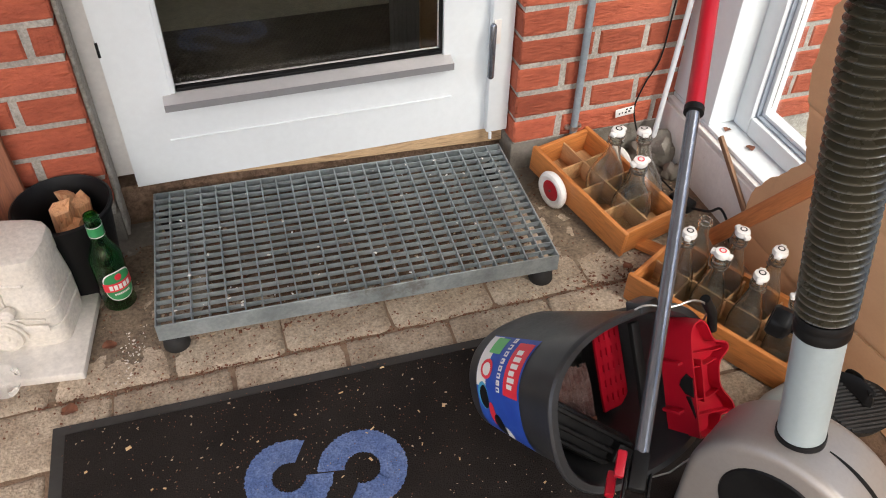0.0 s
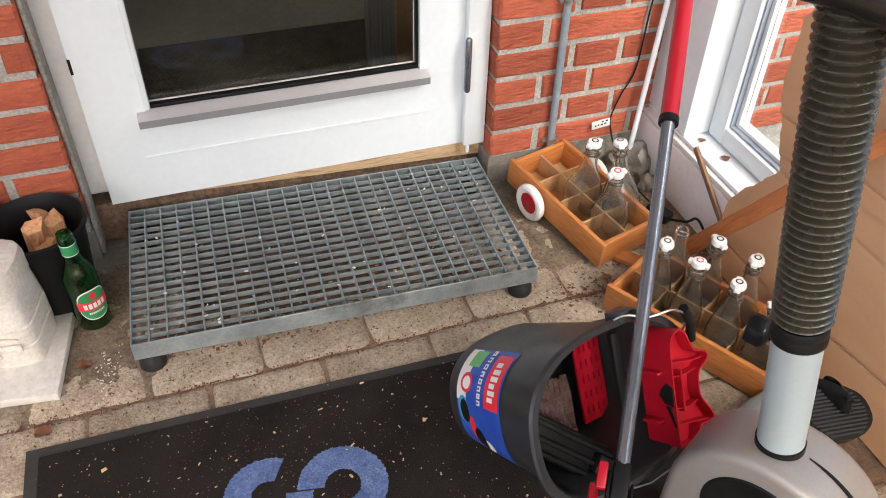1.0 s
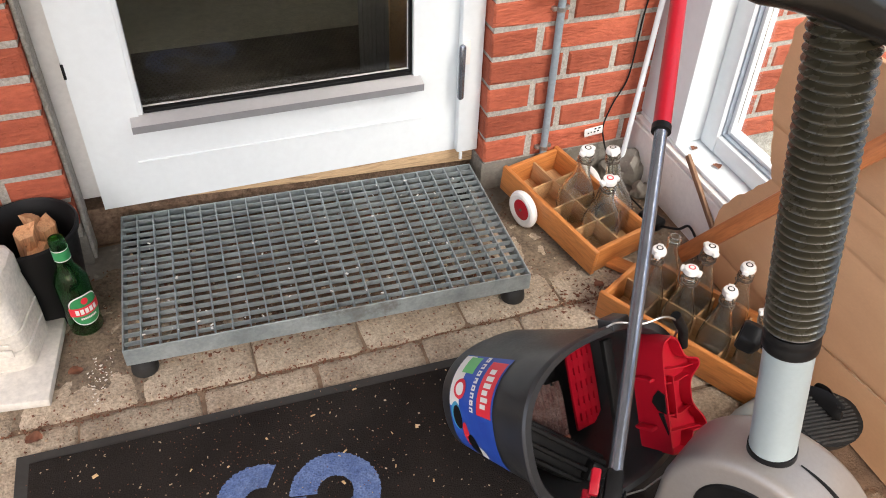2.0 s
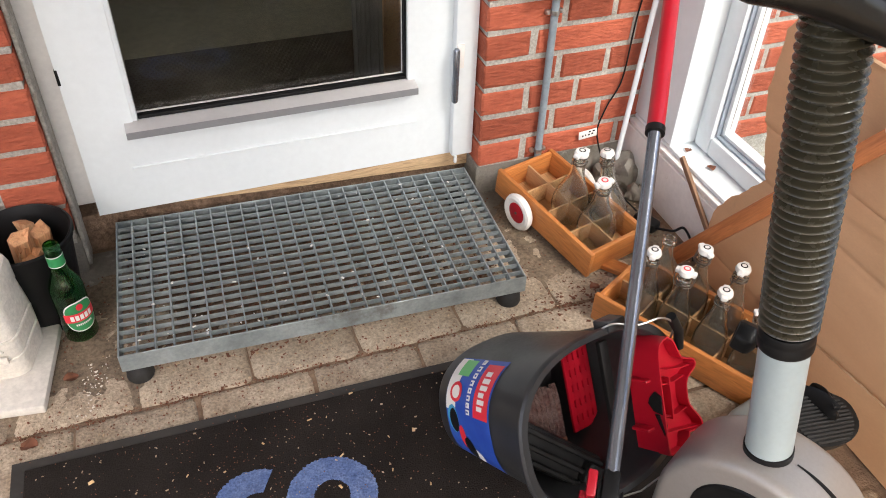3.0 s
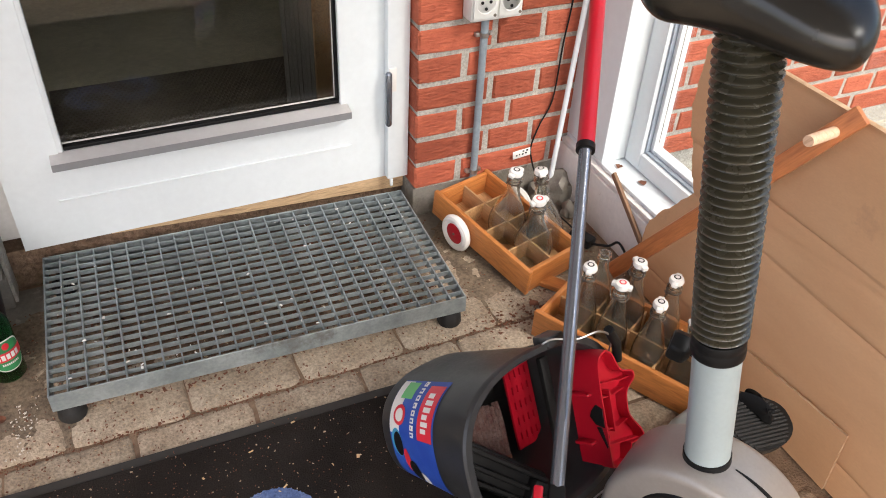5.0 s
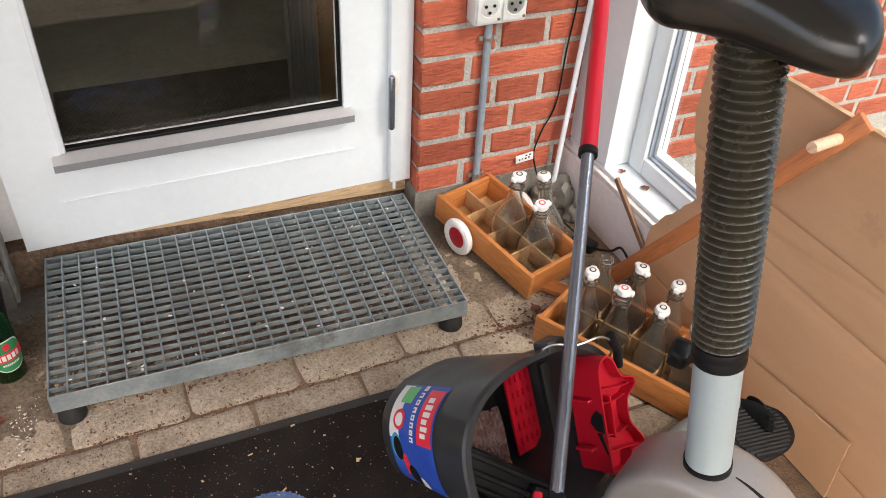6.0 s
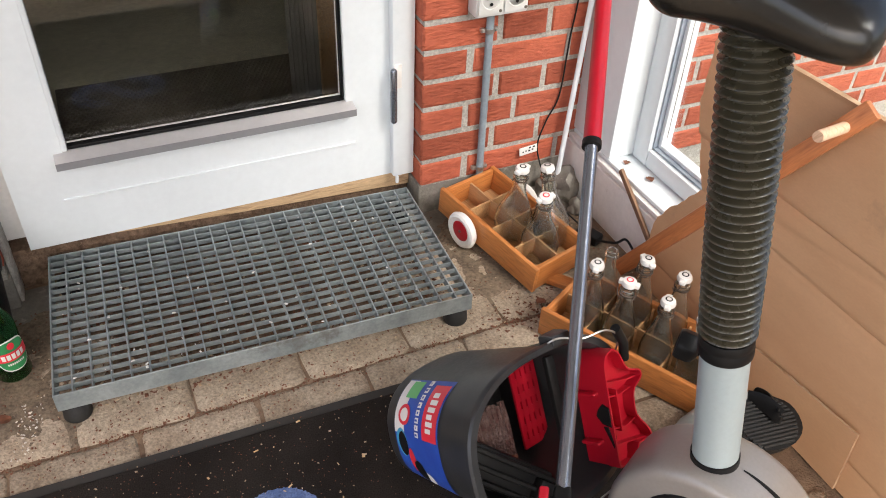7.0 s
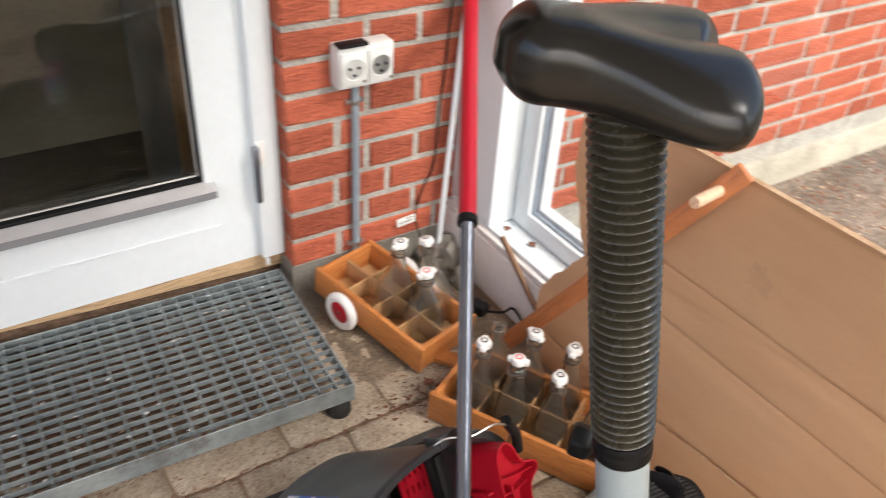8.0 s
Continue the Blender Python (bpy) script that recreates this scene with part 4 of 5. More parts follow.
def dress_bucket():
    bucket_label("label", LU + 50, LU - 42, 0.030, 0.158, LABEL_BLUE, 0.0006, "blue product label")
    bucket_label("label_panel", LU + 4, LU - 38, 0.113, 0.154, LABEL_RED, 0.0011, "red label panel")
    bucket_label("label_panel", LU + 4, LU - 41, 0.031, 0.060, LABEL_WHITE, 0.0009, "pale label panel")
    bucket_label("label_badge", LU - 26, LU - 40, 0.048, 0.080, LABEL_MINT, 0.0012, "green label badge")
    bucket_label("label_badge", LU - 4, LU - 21, 0.042, 0.076, LABEL_RED, 0.0014, "round red badge", True)
    bucket_label("label_badge", LU - 7, LU - 18, 0.048, 0.070, LABEL_WHITE, 0.0017, "", True)
    bucket_label("label_picture", LU + 26, LU - 1, 0.034, 0.066, LABEL_CYAN, 0.0010, "cyan product picture", True)
    bucket_label("label_picture", LU + 25, LU + 2, 0.040, 0.066, BLACK, 0.0013, "", True)
    bucket_label("label_picture", LU + 40, LU + 16, 0.062, 0.080, LABEL_RED, 0.0011, "", True)
    bucket_label("label_picture", LU + 48, LU + 26, 0.070, 0.098, BLACK, 0.0013, "", True)
    bucket_label("label_picture", LU + 49, LU + 36, 0.088, 0.112, LABEL_WHITE, 0.0010, "", True)
    # plain white bars for the maker's marks
    for k in range(6):
        u = LU - 32 + 5.2 * k
        bucket_label("label_mark", u, u + 3.6, 0.124, 0.139 + 0.004 * (k in (1, 2, 4)), LABEL_WHITE, 0.0015, "plain white bar")
    for k in range(8):
        u = LU - 41 + 46 * k / 8
        bucket_label("label_bar", u, u + 4.2, 0.0935, 0.1035, LABEL_WHITE, 0.0018)
        bucket_label("label_bar", u + 1.3, u + 2.9, 0.0965 - 0.002 * (k % 2), 0.1005 - 0.002 * (k % 3 == 0), LABEL_BLUE, 0.0021)


dress_bucket()


def ribbon(pts, thick):
    """The outline of a thin wall that follows a line."""
    a, b = [], []
    for i, p in enumerate(pts):
        q0, q1 = pts[max(0, i - 1)], pts[min(len(pts) - 1, i + 1)]
        d = Vector((q1[0] - q0[0], q1[1] - q0[1])).normalized() * (thick / 2)
        a.append((p[0] - d.y, p[1] + d.x))
        b.append((p[0] + d.y, p[1] - d.x))
    return a + b[::-1]


def make_wringer():
    """The wringer cup: a rounded inner wall that dips into the bucket and a scalloped outer wall that hooks over its rim."""
    g = thing("mop_wringer", "bright red plastic mop wringer hooked over the bucket rim", "wringer", BM)
    inner = smooth_path([(-0.122, -0.083, 0), (-0.107, -0.079, 0), (-0.098, -0.066, 0), (-0.094, -0.035, 0), (-0.092, -0.004, 0), (-0.090, 0.040, 0), (-0.088, 0.072, 0), (-0.088, 0.093, 0)], 4)
    outer = smooth_path([(-0.122, -0.083, 0), (-0.134, -0.073, 0), (-0.143, -0.051, 0), (-0.152, -0.040, 0), (-0.174, -0.032, 0), (-0.176, -0.020, 0), (-0.156, -0.009, 0), (-0.149, 0.006, 0),
                         (-0.149, 0.033, 0), (-0.170, 0.064, 0), (-0.171, 0.081, 0), (-0.140, 0.076, 0), (-0.129, 0.100, 0), (-0.088, 0.094, 0)], 3)
    xy = lambda path: [(v.x, v.y) for v in path]
    part("inner_wall", prism(ribbon(xy(inner), 0.0026), 0.224, 0.285), RED, g, "rounded red inner wall")
    part("outer_wall", prism(ribbon(xy(outer), 0.0024), 0.2625, 0.285), RED, g, "scalloped red outer wall")
    part("cup_floor", prism(xy(inner) + xy(outer)[::-1][1:-1], 0.2612, 0.2638), RED, g, "red cup floor")
    for pts in ([(-0.097, -0.036), (-0.150, -0.024), (-0.172, -0.022)], [(-0.095, -0.014), (-0.128, -0.008), (-0.156, -0.010)], [(-0.092, 0.036), (-0.128, 0.044), (-0.152, 0.040)], [(-0.090, 0.062), (-0.130, 0.070), (-0.168, 0.078)]):
        part("rib", prism(ribbon(pts, 0.002), 0.262, 0.277), RED, g, "red stiffening rib")
    part("back_web", prism(ribbon([(-0.118, -0.020), (-0.117, 0.010), (-0.114, 0.046)], 0.003), 0.262, 0.280), RED, g)
    part("pin", box(-0.112, -0.104, -0.054, -0.040, 0.262, 0.272, 0.002), BLACK, g, "black pivot pin")
    part("pin", box(-0.108, -0.098, 0.048, 0.060, 0.262, 0.272, 0.002), BLACK, g, "black pivot pin")
    turn = pose(0, 0, 0, 0, 90, 0)
    part("slot", prism([(-0.283, 0.000), (-0.272, -0.006), (-0.262, 0.004), (-0.257, 0.014), (-0.266, 0.026), (-0.282, 0.030)], -0.0915, -0.0880), BLACK, g, "dark slot", turn)
    part("slot", prism([(-0.268, 0.030), (-0.276, 0.030), (-0.283, 0.060), (-0.281, 0.064)], -0.0905, -0.0868), BLACK, g, "dark slot", turn)
    part("step", box(-0.092, -0.074, 0.052, 0.058, 0.228, 0.262, 0.002), RED, g, "red step under the wall")
    part("step", box(-0.095, -0.082, -0.024, -0.019, 0.226, 0.266, 0.002), RED, g, "red step under the wall")
    part("cross_brace", box(-0.082, -0.064, -0.084, 0.064, 0.190, 0.200, 0.002), BLACK, g, "black strainer brace")
    for i in range(6):
        y = -0.066 + 0.0265 * i
        part("strainer_slat", box(-0.116, -0.060, y, y + 0.013, 0.112, 0.116), RED, g, "red strainer slat", smooth=False)
    for j in range(5):
        x = -0.112 + 0.0122 * j
        part("strainer_slat", box(x - 0.004, x + 0.0045, -0.066, 0.0795, 0.1115, 0.1165), RED, g, "red strainer slat", smooth=False)
    return g


make_wringer()
hook_path = smooth_path([on_bucket(-96, 0.250, 0.006), on_bucket(-97, 0.262, 0.013), on_bucket(-101, 0.272, 0.014), Vector((-0.060, -0.122, 0.288)), Vector((-0.098, -0.122, 0.30)), Vector((-0.135, -0.098, 0.29)), on_bucket(205, 0.253, 0.006)], 6)
part("wire_handle", tube(hook_path, 0.0016, 8), CHROME, bucket, "bent steel wire handle")
part("handle_grip", tube([Vector((-0.125, -0.116, 0.296)), Vector((-0.150, -0.085, 0.285)), Vector((-0.160, -0.055, 0.272))], 0.008, 10), BLACK, bucket, "black plastic grip")
part("wire_end", tube([on_bucket(86, 0.262, 0.008), on_bucket(100, 0.268, 0.014), on_bucket(118, 0.272, 0.016)], 0.0014, 8), CHROME, bucket, "bent steel wire end")
part("handle_lug", box(-0.062, -0.024, -0.135, -0.117, 0.232, 0.264, 0.004), BUCKET, bucket)


def make_mop():
    J, F = Vector((0.108, -0.497, 0.470)), Vector((-0.196, -0.968, 0.255))
    d = (J - F).normalized()
    m = axis_pose(F, d)
    L = (J - F).length
    g = thing("flat_mop", "flat mop with grey and red telescopic handle leaning on the wall", "mop", m)
    part("lower_tube", lathe([(0, 0.02), (0.0096, 0.02), (0.0098, 0.025), (0.0108, L - 0.005), (0.0114, L - 0.004), (0, L - 0.004)], 20), STEEL, g, "grey-blue metal tube")
    part("lock_sleeve", lathe([(0.0118, L - 0.012), (0.0165, L - 0.010), (0.0165, L + 0.002), (0.014, L + 0.004)], 20), BLACK, g, "dark locking sleeve")
    part("upper_tube", lathe([(0, L), (0.0148, L), (0.015, L + 0.004), (0.015, L + 0.62), (0.012, L + 0.635), (0, L + 0.638)], 22), RED, g, "red plastic handle")
    part("joint", box(-0.0115, 0.0115, -0.010, 0.010, -0.026, 0.026, 0.004), BLACK, g, "black swivel joint")
    part("joint_fork", box(-0.0175, -0.0135, -0.010, 0.010, -0.05, 0.0, 0.003), BLACK, g)
    part("joint_fork", box(0.0135, 0.0175, -0.010, 0.010, -0.05, 0.0, 0.003), BLACK, g)
    for off, lean in ((Vector((-0.023, 0.011, 0.012)), 0), (Vector((-0.028, 0.013, -0.038)), 14)):
        cm = m.inverted() @ (Matrix.Translation(F + off) @ m.to_3x3().to_4x4())
        part("clip", box(-0.0065, 0.0065, -0.007, 0.007, -0.018, 0.018, 0.003), RED, g, "red release clip", cm @ pose(0, 0, 0, lean, 0, 0))
    # folding plate that lies inside the bucket, with its fabric pad
    q = m.inverted() @ BM
    pm = q @ pose(0.052, 0.060, 0.178, 8, -10, 139)
    part("plate", box(-0.088, 0.080, -0.030, 0.030, -0.011, 0.011, 0.006), BLACK, g, "black folding plate", pm)
    for y in (-0.026, -0.006, 0.016):
        part("plate_rib", box(-0.086, 0.078, y, y + 0.008, 0.011, 0.022, 0.003), BLACK, g, "", pm)
    part("plate_hinge", box(0.050, 0.100, -0.016, 0.016, 0.004, 0.030, 0.005), BLACK, g, "black hinge block", pm)
    for i in range(9):
        x = 0.004 + 0.0095 * i
        loop = tube(smooth_path([(x, -0.034 + 0.004 * math.sin(i * 1.7), 0.150), (x + 0.002, -0.010, 0.156), (x - 0.001, 0.020, 0.153), (x + 0.002, 0.052, 0.156)], 4), 0.0058, 8)
        part("fabric_loop", loop, MOPPAD, g, "grey ribbed mop fabric", q)
    part("fabric_edge", box(0.0, 0.092, 0.051, 0.060, 0.146, 0.162, 0.003), PLANK_RED, g, "dark red fabric edge", q)
    return g


make_mop()

pole = link("white_pole", tube([(0.366, -0.036, 0.0), (0.402, -0.022, 0.505), (0.444, -0.014, 1.10)], 0.0066, 10), WHITE)
tagged(pole, "thin white painted pole leaning in the corner", "pole")


# ---- exercise bike ----
AX = Vector((0.82, -0.57, 0)).normalized()      # the way it faces
SD = Vector((-0.57, -0.82, 0)).normalized()     # towards its near flank
B0, B1 = Vector((-0.013, -1.019, 0.344)), Vector((-0.064, -0.936, 0.886))


def make_bike():
    m = Matrix((AX, -SD, Vector((0, 0, 1)))).transposed().to_4x4()
    m.translation = (B0.x, B0.y, 0)
    inv = m.inverted()
    g = thing("exercise_bike", "silver-grey exercise bike with pale tube, rubber gaiter and black saddle", "exercise bike", m)
    # housing: a rounded hump, thick across
    outline = []
    for i in range(37):
        a = radians(180 - 5 * i)
        outline.append((0.026 + 0.130 * math.cos(a), 0.207 + 0.130 * math.sin(a)))
    outline += [(0.156, 0.02), (-0.104, 0.02)]
    turn = pose(0, 0, 0, 0, 0, -27)
    hb = prism(outline, -0.056, 0.052)
    bmesh.ops.bevel(hb, geom=[e for e in hb.edges if abs(e.verts[0].co.z - e.verts[1].co.z) < 1e-6], offset=0.014, segments=4, affect='EDGES', profile=0.5)
    part("housing", hb, SILVER, g, "silver-grey plastic flywheel housing", turn @ pose(0, 0, 0, 90, 0, 0))
    # shallow disc: the recess's shade is painted black on the silver housing
    part("shaded_recess", lathe([(0.077, 0.0000), (0.075, 0.0022), (0.070, 0.0026), (0.067, 0.0012), (0, 0.0010)], 40), BLACK, g, "round recess with its shade painted black", turn @ pose(0.024, -0.0522, 0.226, 90, 0, 0))
    sl = bmesh.new()
    for i in range(18):
        a0, a1 = radians(84 - 3.6 * i), radians(84 - 3.6 * (i + 1))
        q = []
        for a in (a0, a1):
            x, z = 0.026 + 0.1306 * math.cos(a), 0.207 + 0.1306 * math.sin(a)
            w_ = 0.0012 + 0.0026 * math.sin(math.pi * (84 - math.degrees(a)) / 65)
            q += [sl.verts.new((x, -w_, z)), sl.verts.new((x, w_, z))]
        sl.faces.new((q[0], q[2], q[3], q[1]))
    part("housing_seam", sl, BLACK, g, "dark seam along the housing", turn)
    a0, a1 = inv @ B0, inv @ B1
    d = (a1 - a0).normalized()
    tm = axis_pose(a0 - d * 0.03, d)
    LT = (a1 - a0).length + 0.03
    part("socket_ring", lathe([(0.0288, 0.0285), (0.0305, 0.0275), (0.0305, 0.016), (0.0288, 0.014)], 32), BLACK, g, "", tm)
    part("seat_tube", lathe([(0, 0), (0.0287, 0), (0.0287, 0.210), (0, 0.210)], 36), TUBE_PAINT, g, "pale grey-blue painted seat tube", tm)
    zc = 0.196
    part("collar", lathe([(0.0287, zc), (0.0313, zc), (0.0316, zc + 0.003), (0.0316, zc + 0.012), (0.0308, zc + 0.0135), (0.0312, zc + 0.016), (0.0312, zc + 0.023), (0.030, zc + 0.026), (0.025, zc + 0.026)], 36), BLACK, g, "black gaiter collar", tm)
    prof = []
    n = 36
    z0, z1 = zc + 0.026, LT + 0.004
    for i in range(n):
        za, p = z0 + (z1 - z0) * i / n, (z1 - z0) / n
        ro = 0.0332 + 0.0010 * min(1, i / 12)
        prof += [(ro - 0.0085, za), (ro - 0.0078, za + p * 0.22), (ro - 0.0016, za + p * 0.44), (ro - 0.0003, za + p * 0.52), (ro, za + p * 0.58), (ro - 0.0004, za + p * 0.66), (ro - 0.0024, za + p * 0.76)]
    prof += [(0.028, z1), (0, z1)]
    part("gaiter", lathe(prof, 40), GAITER, g, "ribbed black rubber gaiter", tm)
    # knob behind the tube
    kp = inv @ Vector((0.003, -0.931, 0.434))
    kd = (inv @ (Vector((0.003, -0.931, 0.434)) + Vector((-0.62, 0.72, 0.1)))) - kp
    kb = bmesh.new()
    prof = [(0, 0.0), (0.011, 0.0), (0.019, 0.005), (0.0212, 0.010), (0.0212, 0.024), (0.019, 0.0285), (0.013, 0.029), (0.010, 0.022), (0, 0.020)]
    lathe(prof, 24, kb)
    for v in kb.verts:
        r = math.hypot(v.co.x, v.co.y)
        if r > 0.0175:
            k = 1 - 0.12 * (0.5 + 0.5 * math.cos(6 * math.atan2(v.co.y, v.co.x)))
            v.co.x, v.co.y = v.co.x * k, v.co.y * k
    part("knob", kb, BLACK, g, "black fluted clamp knob", axis_pose(kp, kd))
    part("knob_stem", tube([kp - kd * 0.05, kp + kd * 0.004], 0.007, 10), BLACK, g)
    # saddle: slim nose at -x, two cheeks with a notch between them at +x
    sb = bmesh.new()
    rows_ = []
    N = 44
    for i in range(41):
        u = 0.5 - 0.5 * math.cos(math.pi * i / 40)
        x = -0.112 + 0.208 * u
        k = min(1, max(0, (u - 0.22) / 0.58))
        w = 0.046 + 0.056 * k * k * (3 - 2 * k)
        if u < 0.20:
            w *= math.sqrt(max(0.003, 1 - ((0.20 - u) / 0.2005) ** 2.2))
        if u > 0.80:
            w *= math.sqrt(max(0.10, 1 - ((u - 0.80) / 0.2105) ** 2.4))
        end = max(0.0, (0.16 - u) / 0.16) ** 2.2 + max(0.0, (u - 0.86) / 0.14) ** 2.2
        top, bot = 0.074 - 0.024 * end, 0.024 * end
        ring = []
        for j in range(N):
            t = 2 * math.pi * j / N
            c_, s_ = math.cos(t), math.sin(t)
            y = w * math.copysign(abs(c_) ** 0.75, c_)
            z = (top + bot) / 2 + (top - bot) / 2 * math.copysign(abs(s_) ** 0.72, s_)
            groove = math.exp(-(y / 0.024) ** 2)
            if s_ > 0:
                z += -0.014 * groove * min(1, max(0, (u - 0.3) / 0.4)) - 0.014 * (abs(y) / 0.105) ** 2
            else:
                z -= 0.006 * (abs(y) / 0.105) ** 2
            ring.append(sb.verts.new((x - 0.026 * groove * max(0, (u - 0.55) / 0.45) ** 2, y, z)))
        rows_.append(ring)
    loft(rows_, sb, True, True)
    bmesh.ops.recalc_face_normals(sb, faces=sb.faces)
    part("saddle", sb, VINYL, g, "glossy black padded saddle", Matrix.Translation(a1) @ pose(-0.006, 0.020, -0.003, 3, 5.5, 10))
    # pedal on its crank
    pp = inv @ Vector((0.207, -0.926, 0.182))
    pb = bmesh.new()
    prism([(0.056 * math.cos(radians(a)) * (1.12 if math.cos(radians(a)) > 0 else 1), 0.044 * math.copysign(abs(math.sin(radians(a))) ** 0.8, math.sin(radians(a)))) for a in range(0, 360, 12)], -0.009, 0.009, 0.004, pb)
    pedal = part("pedal", pb, BLACK, g, "black ribbed plastic pedal", Matrix.Translation(pp) @ pose(0, 0, 0, 18, 4, 30))
    for i in range(13):
        y = -0.036 + 0.006 * i
        hw = 0.05 * math.sqrt(max(0.05, 1 - (y / 0.044) ** 2))
        part("tread", box(-hw, hw, y - 0.0015, y + 0.0015, 0.009, 0.0115), RUBBER, pedal)
    part("strap", tube(smooth_path([(0.02, 0.046, 0.0), (0.02, 0.046, 0.010), (0.02, 0.030, 0.022), (0.012, 0.0, 0.027), (0.0, 0.026, 0.024), (-0.012, 0.044, 0.008)], 6), 0.014, 8, flat=0.12), BLACK, pedal, "black foot strap")
    part("crank", tube([pp + Vector((-0.02, -0.045, 0)), pp + Vector((-0.10, -0.06, -0.035))], 0.011, 12), BLACK, g)
    sp = [inv @ Vector(p) for p in ((0.09, -0.855, 0.026), (0.20, -0.800, 0.026), (0.34, -0.765, 0.026))]
    part("stabiliser", tube(sp, 0.024, 16), TUBE_PAINT, g, "pale grey floor stabiliser tube")
    return g


make_bike()


# ---- cardboard ----
def make_cardboard():
    b = bmesh.new()
    edge = [(0.0, -0.400), (0.10, -0.392), (0.15, -0.388), (0.19, -0.405), (0.23, -0.440), (0.28, -0.468), (0.33, -0.440), (0.37, -0.415), (0.43, -0.392), (0.50, -0.384), (0.545, -0.374), (0.575, -0.392)]

    def left(z):
        for (za, ya), (zb, yb) in zip(edge, edge[1:]):
            if z <= zb:
                return ya + (yb - ya) * (z - za) / (zb - za)
        return edge[-1][1]
    nv, nu, R = 150, 60, -2.05
    layers = []
    for off in (0.0, 0.0055):
        grid = []
        for j in range(nv + 1):
            v = j / nv
            row = []
            for i in range(nu + 1):
                u = i / nu
                zt = 0.575 + 0.03 * u
                z = zt * v
                l = left(min(z, 0.575)) + 0.006 * noise.noise(Vector((z * 60, 3.3, 0)))
                y = l + (R - l) * u ** 1.35
                x = 0.377 + 0.118 * z
                for zc, sl, y0, amp in ((0.370, 0.0, -0.64, 0.006), (0.278, 0.0, -0.66, 0.005), (0.335, -0.12, -0.72, 0.003), (0.060, 0.02, -0.75, 0.004)):
                    x += amp * math.exp(-abs(z - zc - sl * (y - y0)) / 0.004)
                    x += 0.5 * amp * math.exp(-((z - zc - sl * (y - y0) + 0.012) / 0.012) ** 2)
                x += 0.006 * noise.noise(Vector((0, y * 3.0, z * 4))) - 0.002
                x -= 0.006 * math.exp(-((1 - v) / 0.012) ** 2) if off == 0 else 0
                row.append(b.verts.new((x + off, y, z)))
            grid.append(row)
        layers.append(grid)
    for L, flip in ((layers[0], False), (layers[1], True)):
        for j in range(nv):
            for i in range(nu):
                q = (L[j][i], L[j][i + 1], L[j + 1][i + 1], L[j + 1][i])
                b.faces.new(q[::-1] if not flip else q)
    def rim(a, c):
        for k in range(len(a) - 1):
            f = b.faces.new((a[k], a[k + 1], c[k + 1], c[k]))
            f.material_index = 1
    rim([r[0] for r in layers[0]], [r[0] for r in layers[1]])
    rim([r[-1] for r in layers[0]], [r[-1] for r in layers[1]])
    rim(layers[0][-1], layers[1][-1])
    rim(layers[0][0], layers[1][0])
    bmesh.ops.recalc_face_normals(b, faces=b.faces)
    ob = link("cardboard_sheet", b, [CARD, CARD_IN])
    tagged(ob, "large torn brown cardboard sheet leaning on the window sill", "cardboard")
    # a loose flap of the same box stands before its foot
    fb = bmesh.new()
    n = 40
    grids = []
    for off in (0.0, 0.0045):
        rows2 = []
        for j in range(15):
            v = j / 14
            row = []
            for i in range(n + 1):
                y = -0.600 - 0.374 * i / n - 0.012 * (1 - v) + 0.0015 * noise.noise(Vector((i, 7, 2)))
                zt = 0.090 + 0.037 * i / n + 0.002 * noise.noise(Vector((i * 0.6, 1, 5)))
                z = zt * v
                row.append(fb.verts.new((0.377 + 0.118 * z - 0.0085 - 0.004 * v + 0.003 * noise.noise(Vector((y * 7, z * 9, 3))) + off, y, z + 0.001)))
            rows2.append(row)
        grids.append(rows2)
    for L, flip in ((grids[0], True), (grids[1], False)):
        for j in range(14):
            for i in range(n):
                q = (L[j][i], L[j][i + 1], L[j + 1][i + 1], L[j + 1][i])
                fb.faces.new(q[::-1] if flip else q)
    for a_, c_ in ((grids[0][-1], grids[1][-1]), ([r[-1] for r in grids[0]], [r[-1] for r in grids[1]]), ([r[0] for r in grids[0]], [r[0] for r in grids[1]]), (grids[0][0], grids[1][0])):
        for k in range(len(a_) - 1):
            fb.faces.new((a_[k], a_[k + 1], c_[k + 1], c_[k])).material_index = 1
    bmesh.ops.recalc_face_normals(fb, faces=fb.faces)
    tagged(link("cardboard_flap", fb, [CARD, CARD_IN]), "loose brown cardboard flap standing before the large sheet", "cardboard")


make_cardboard()


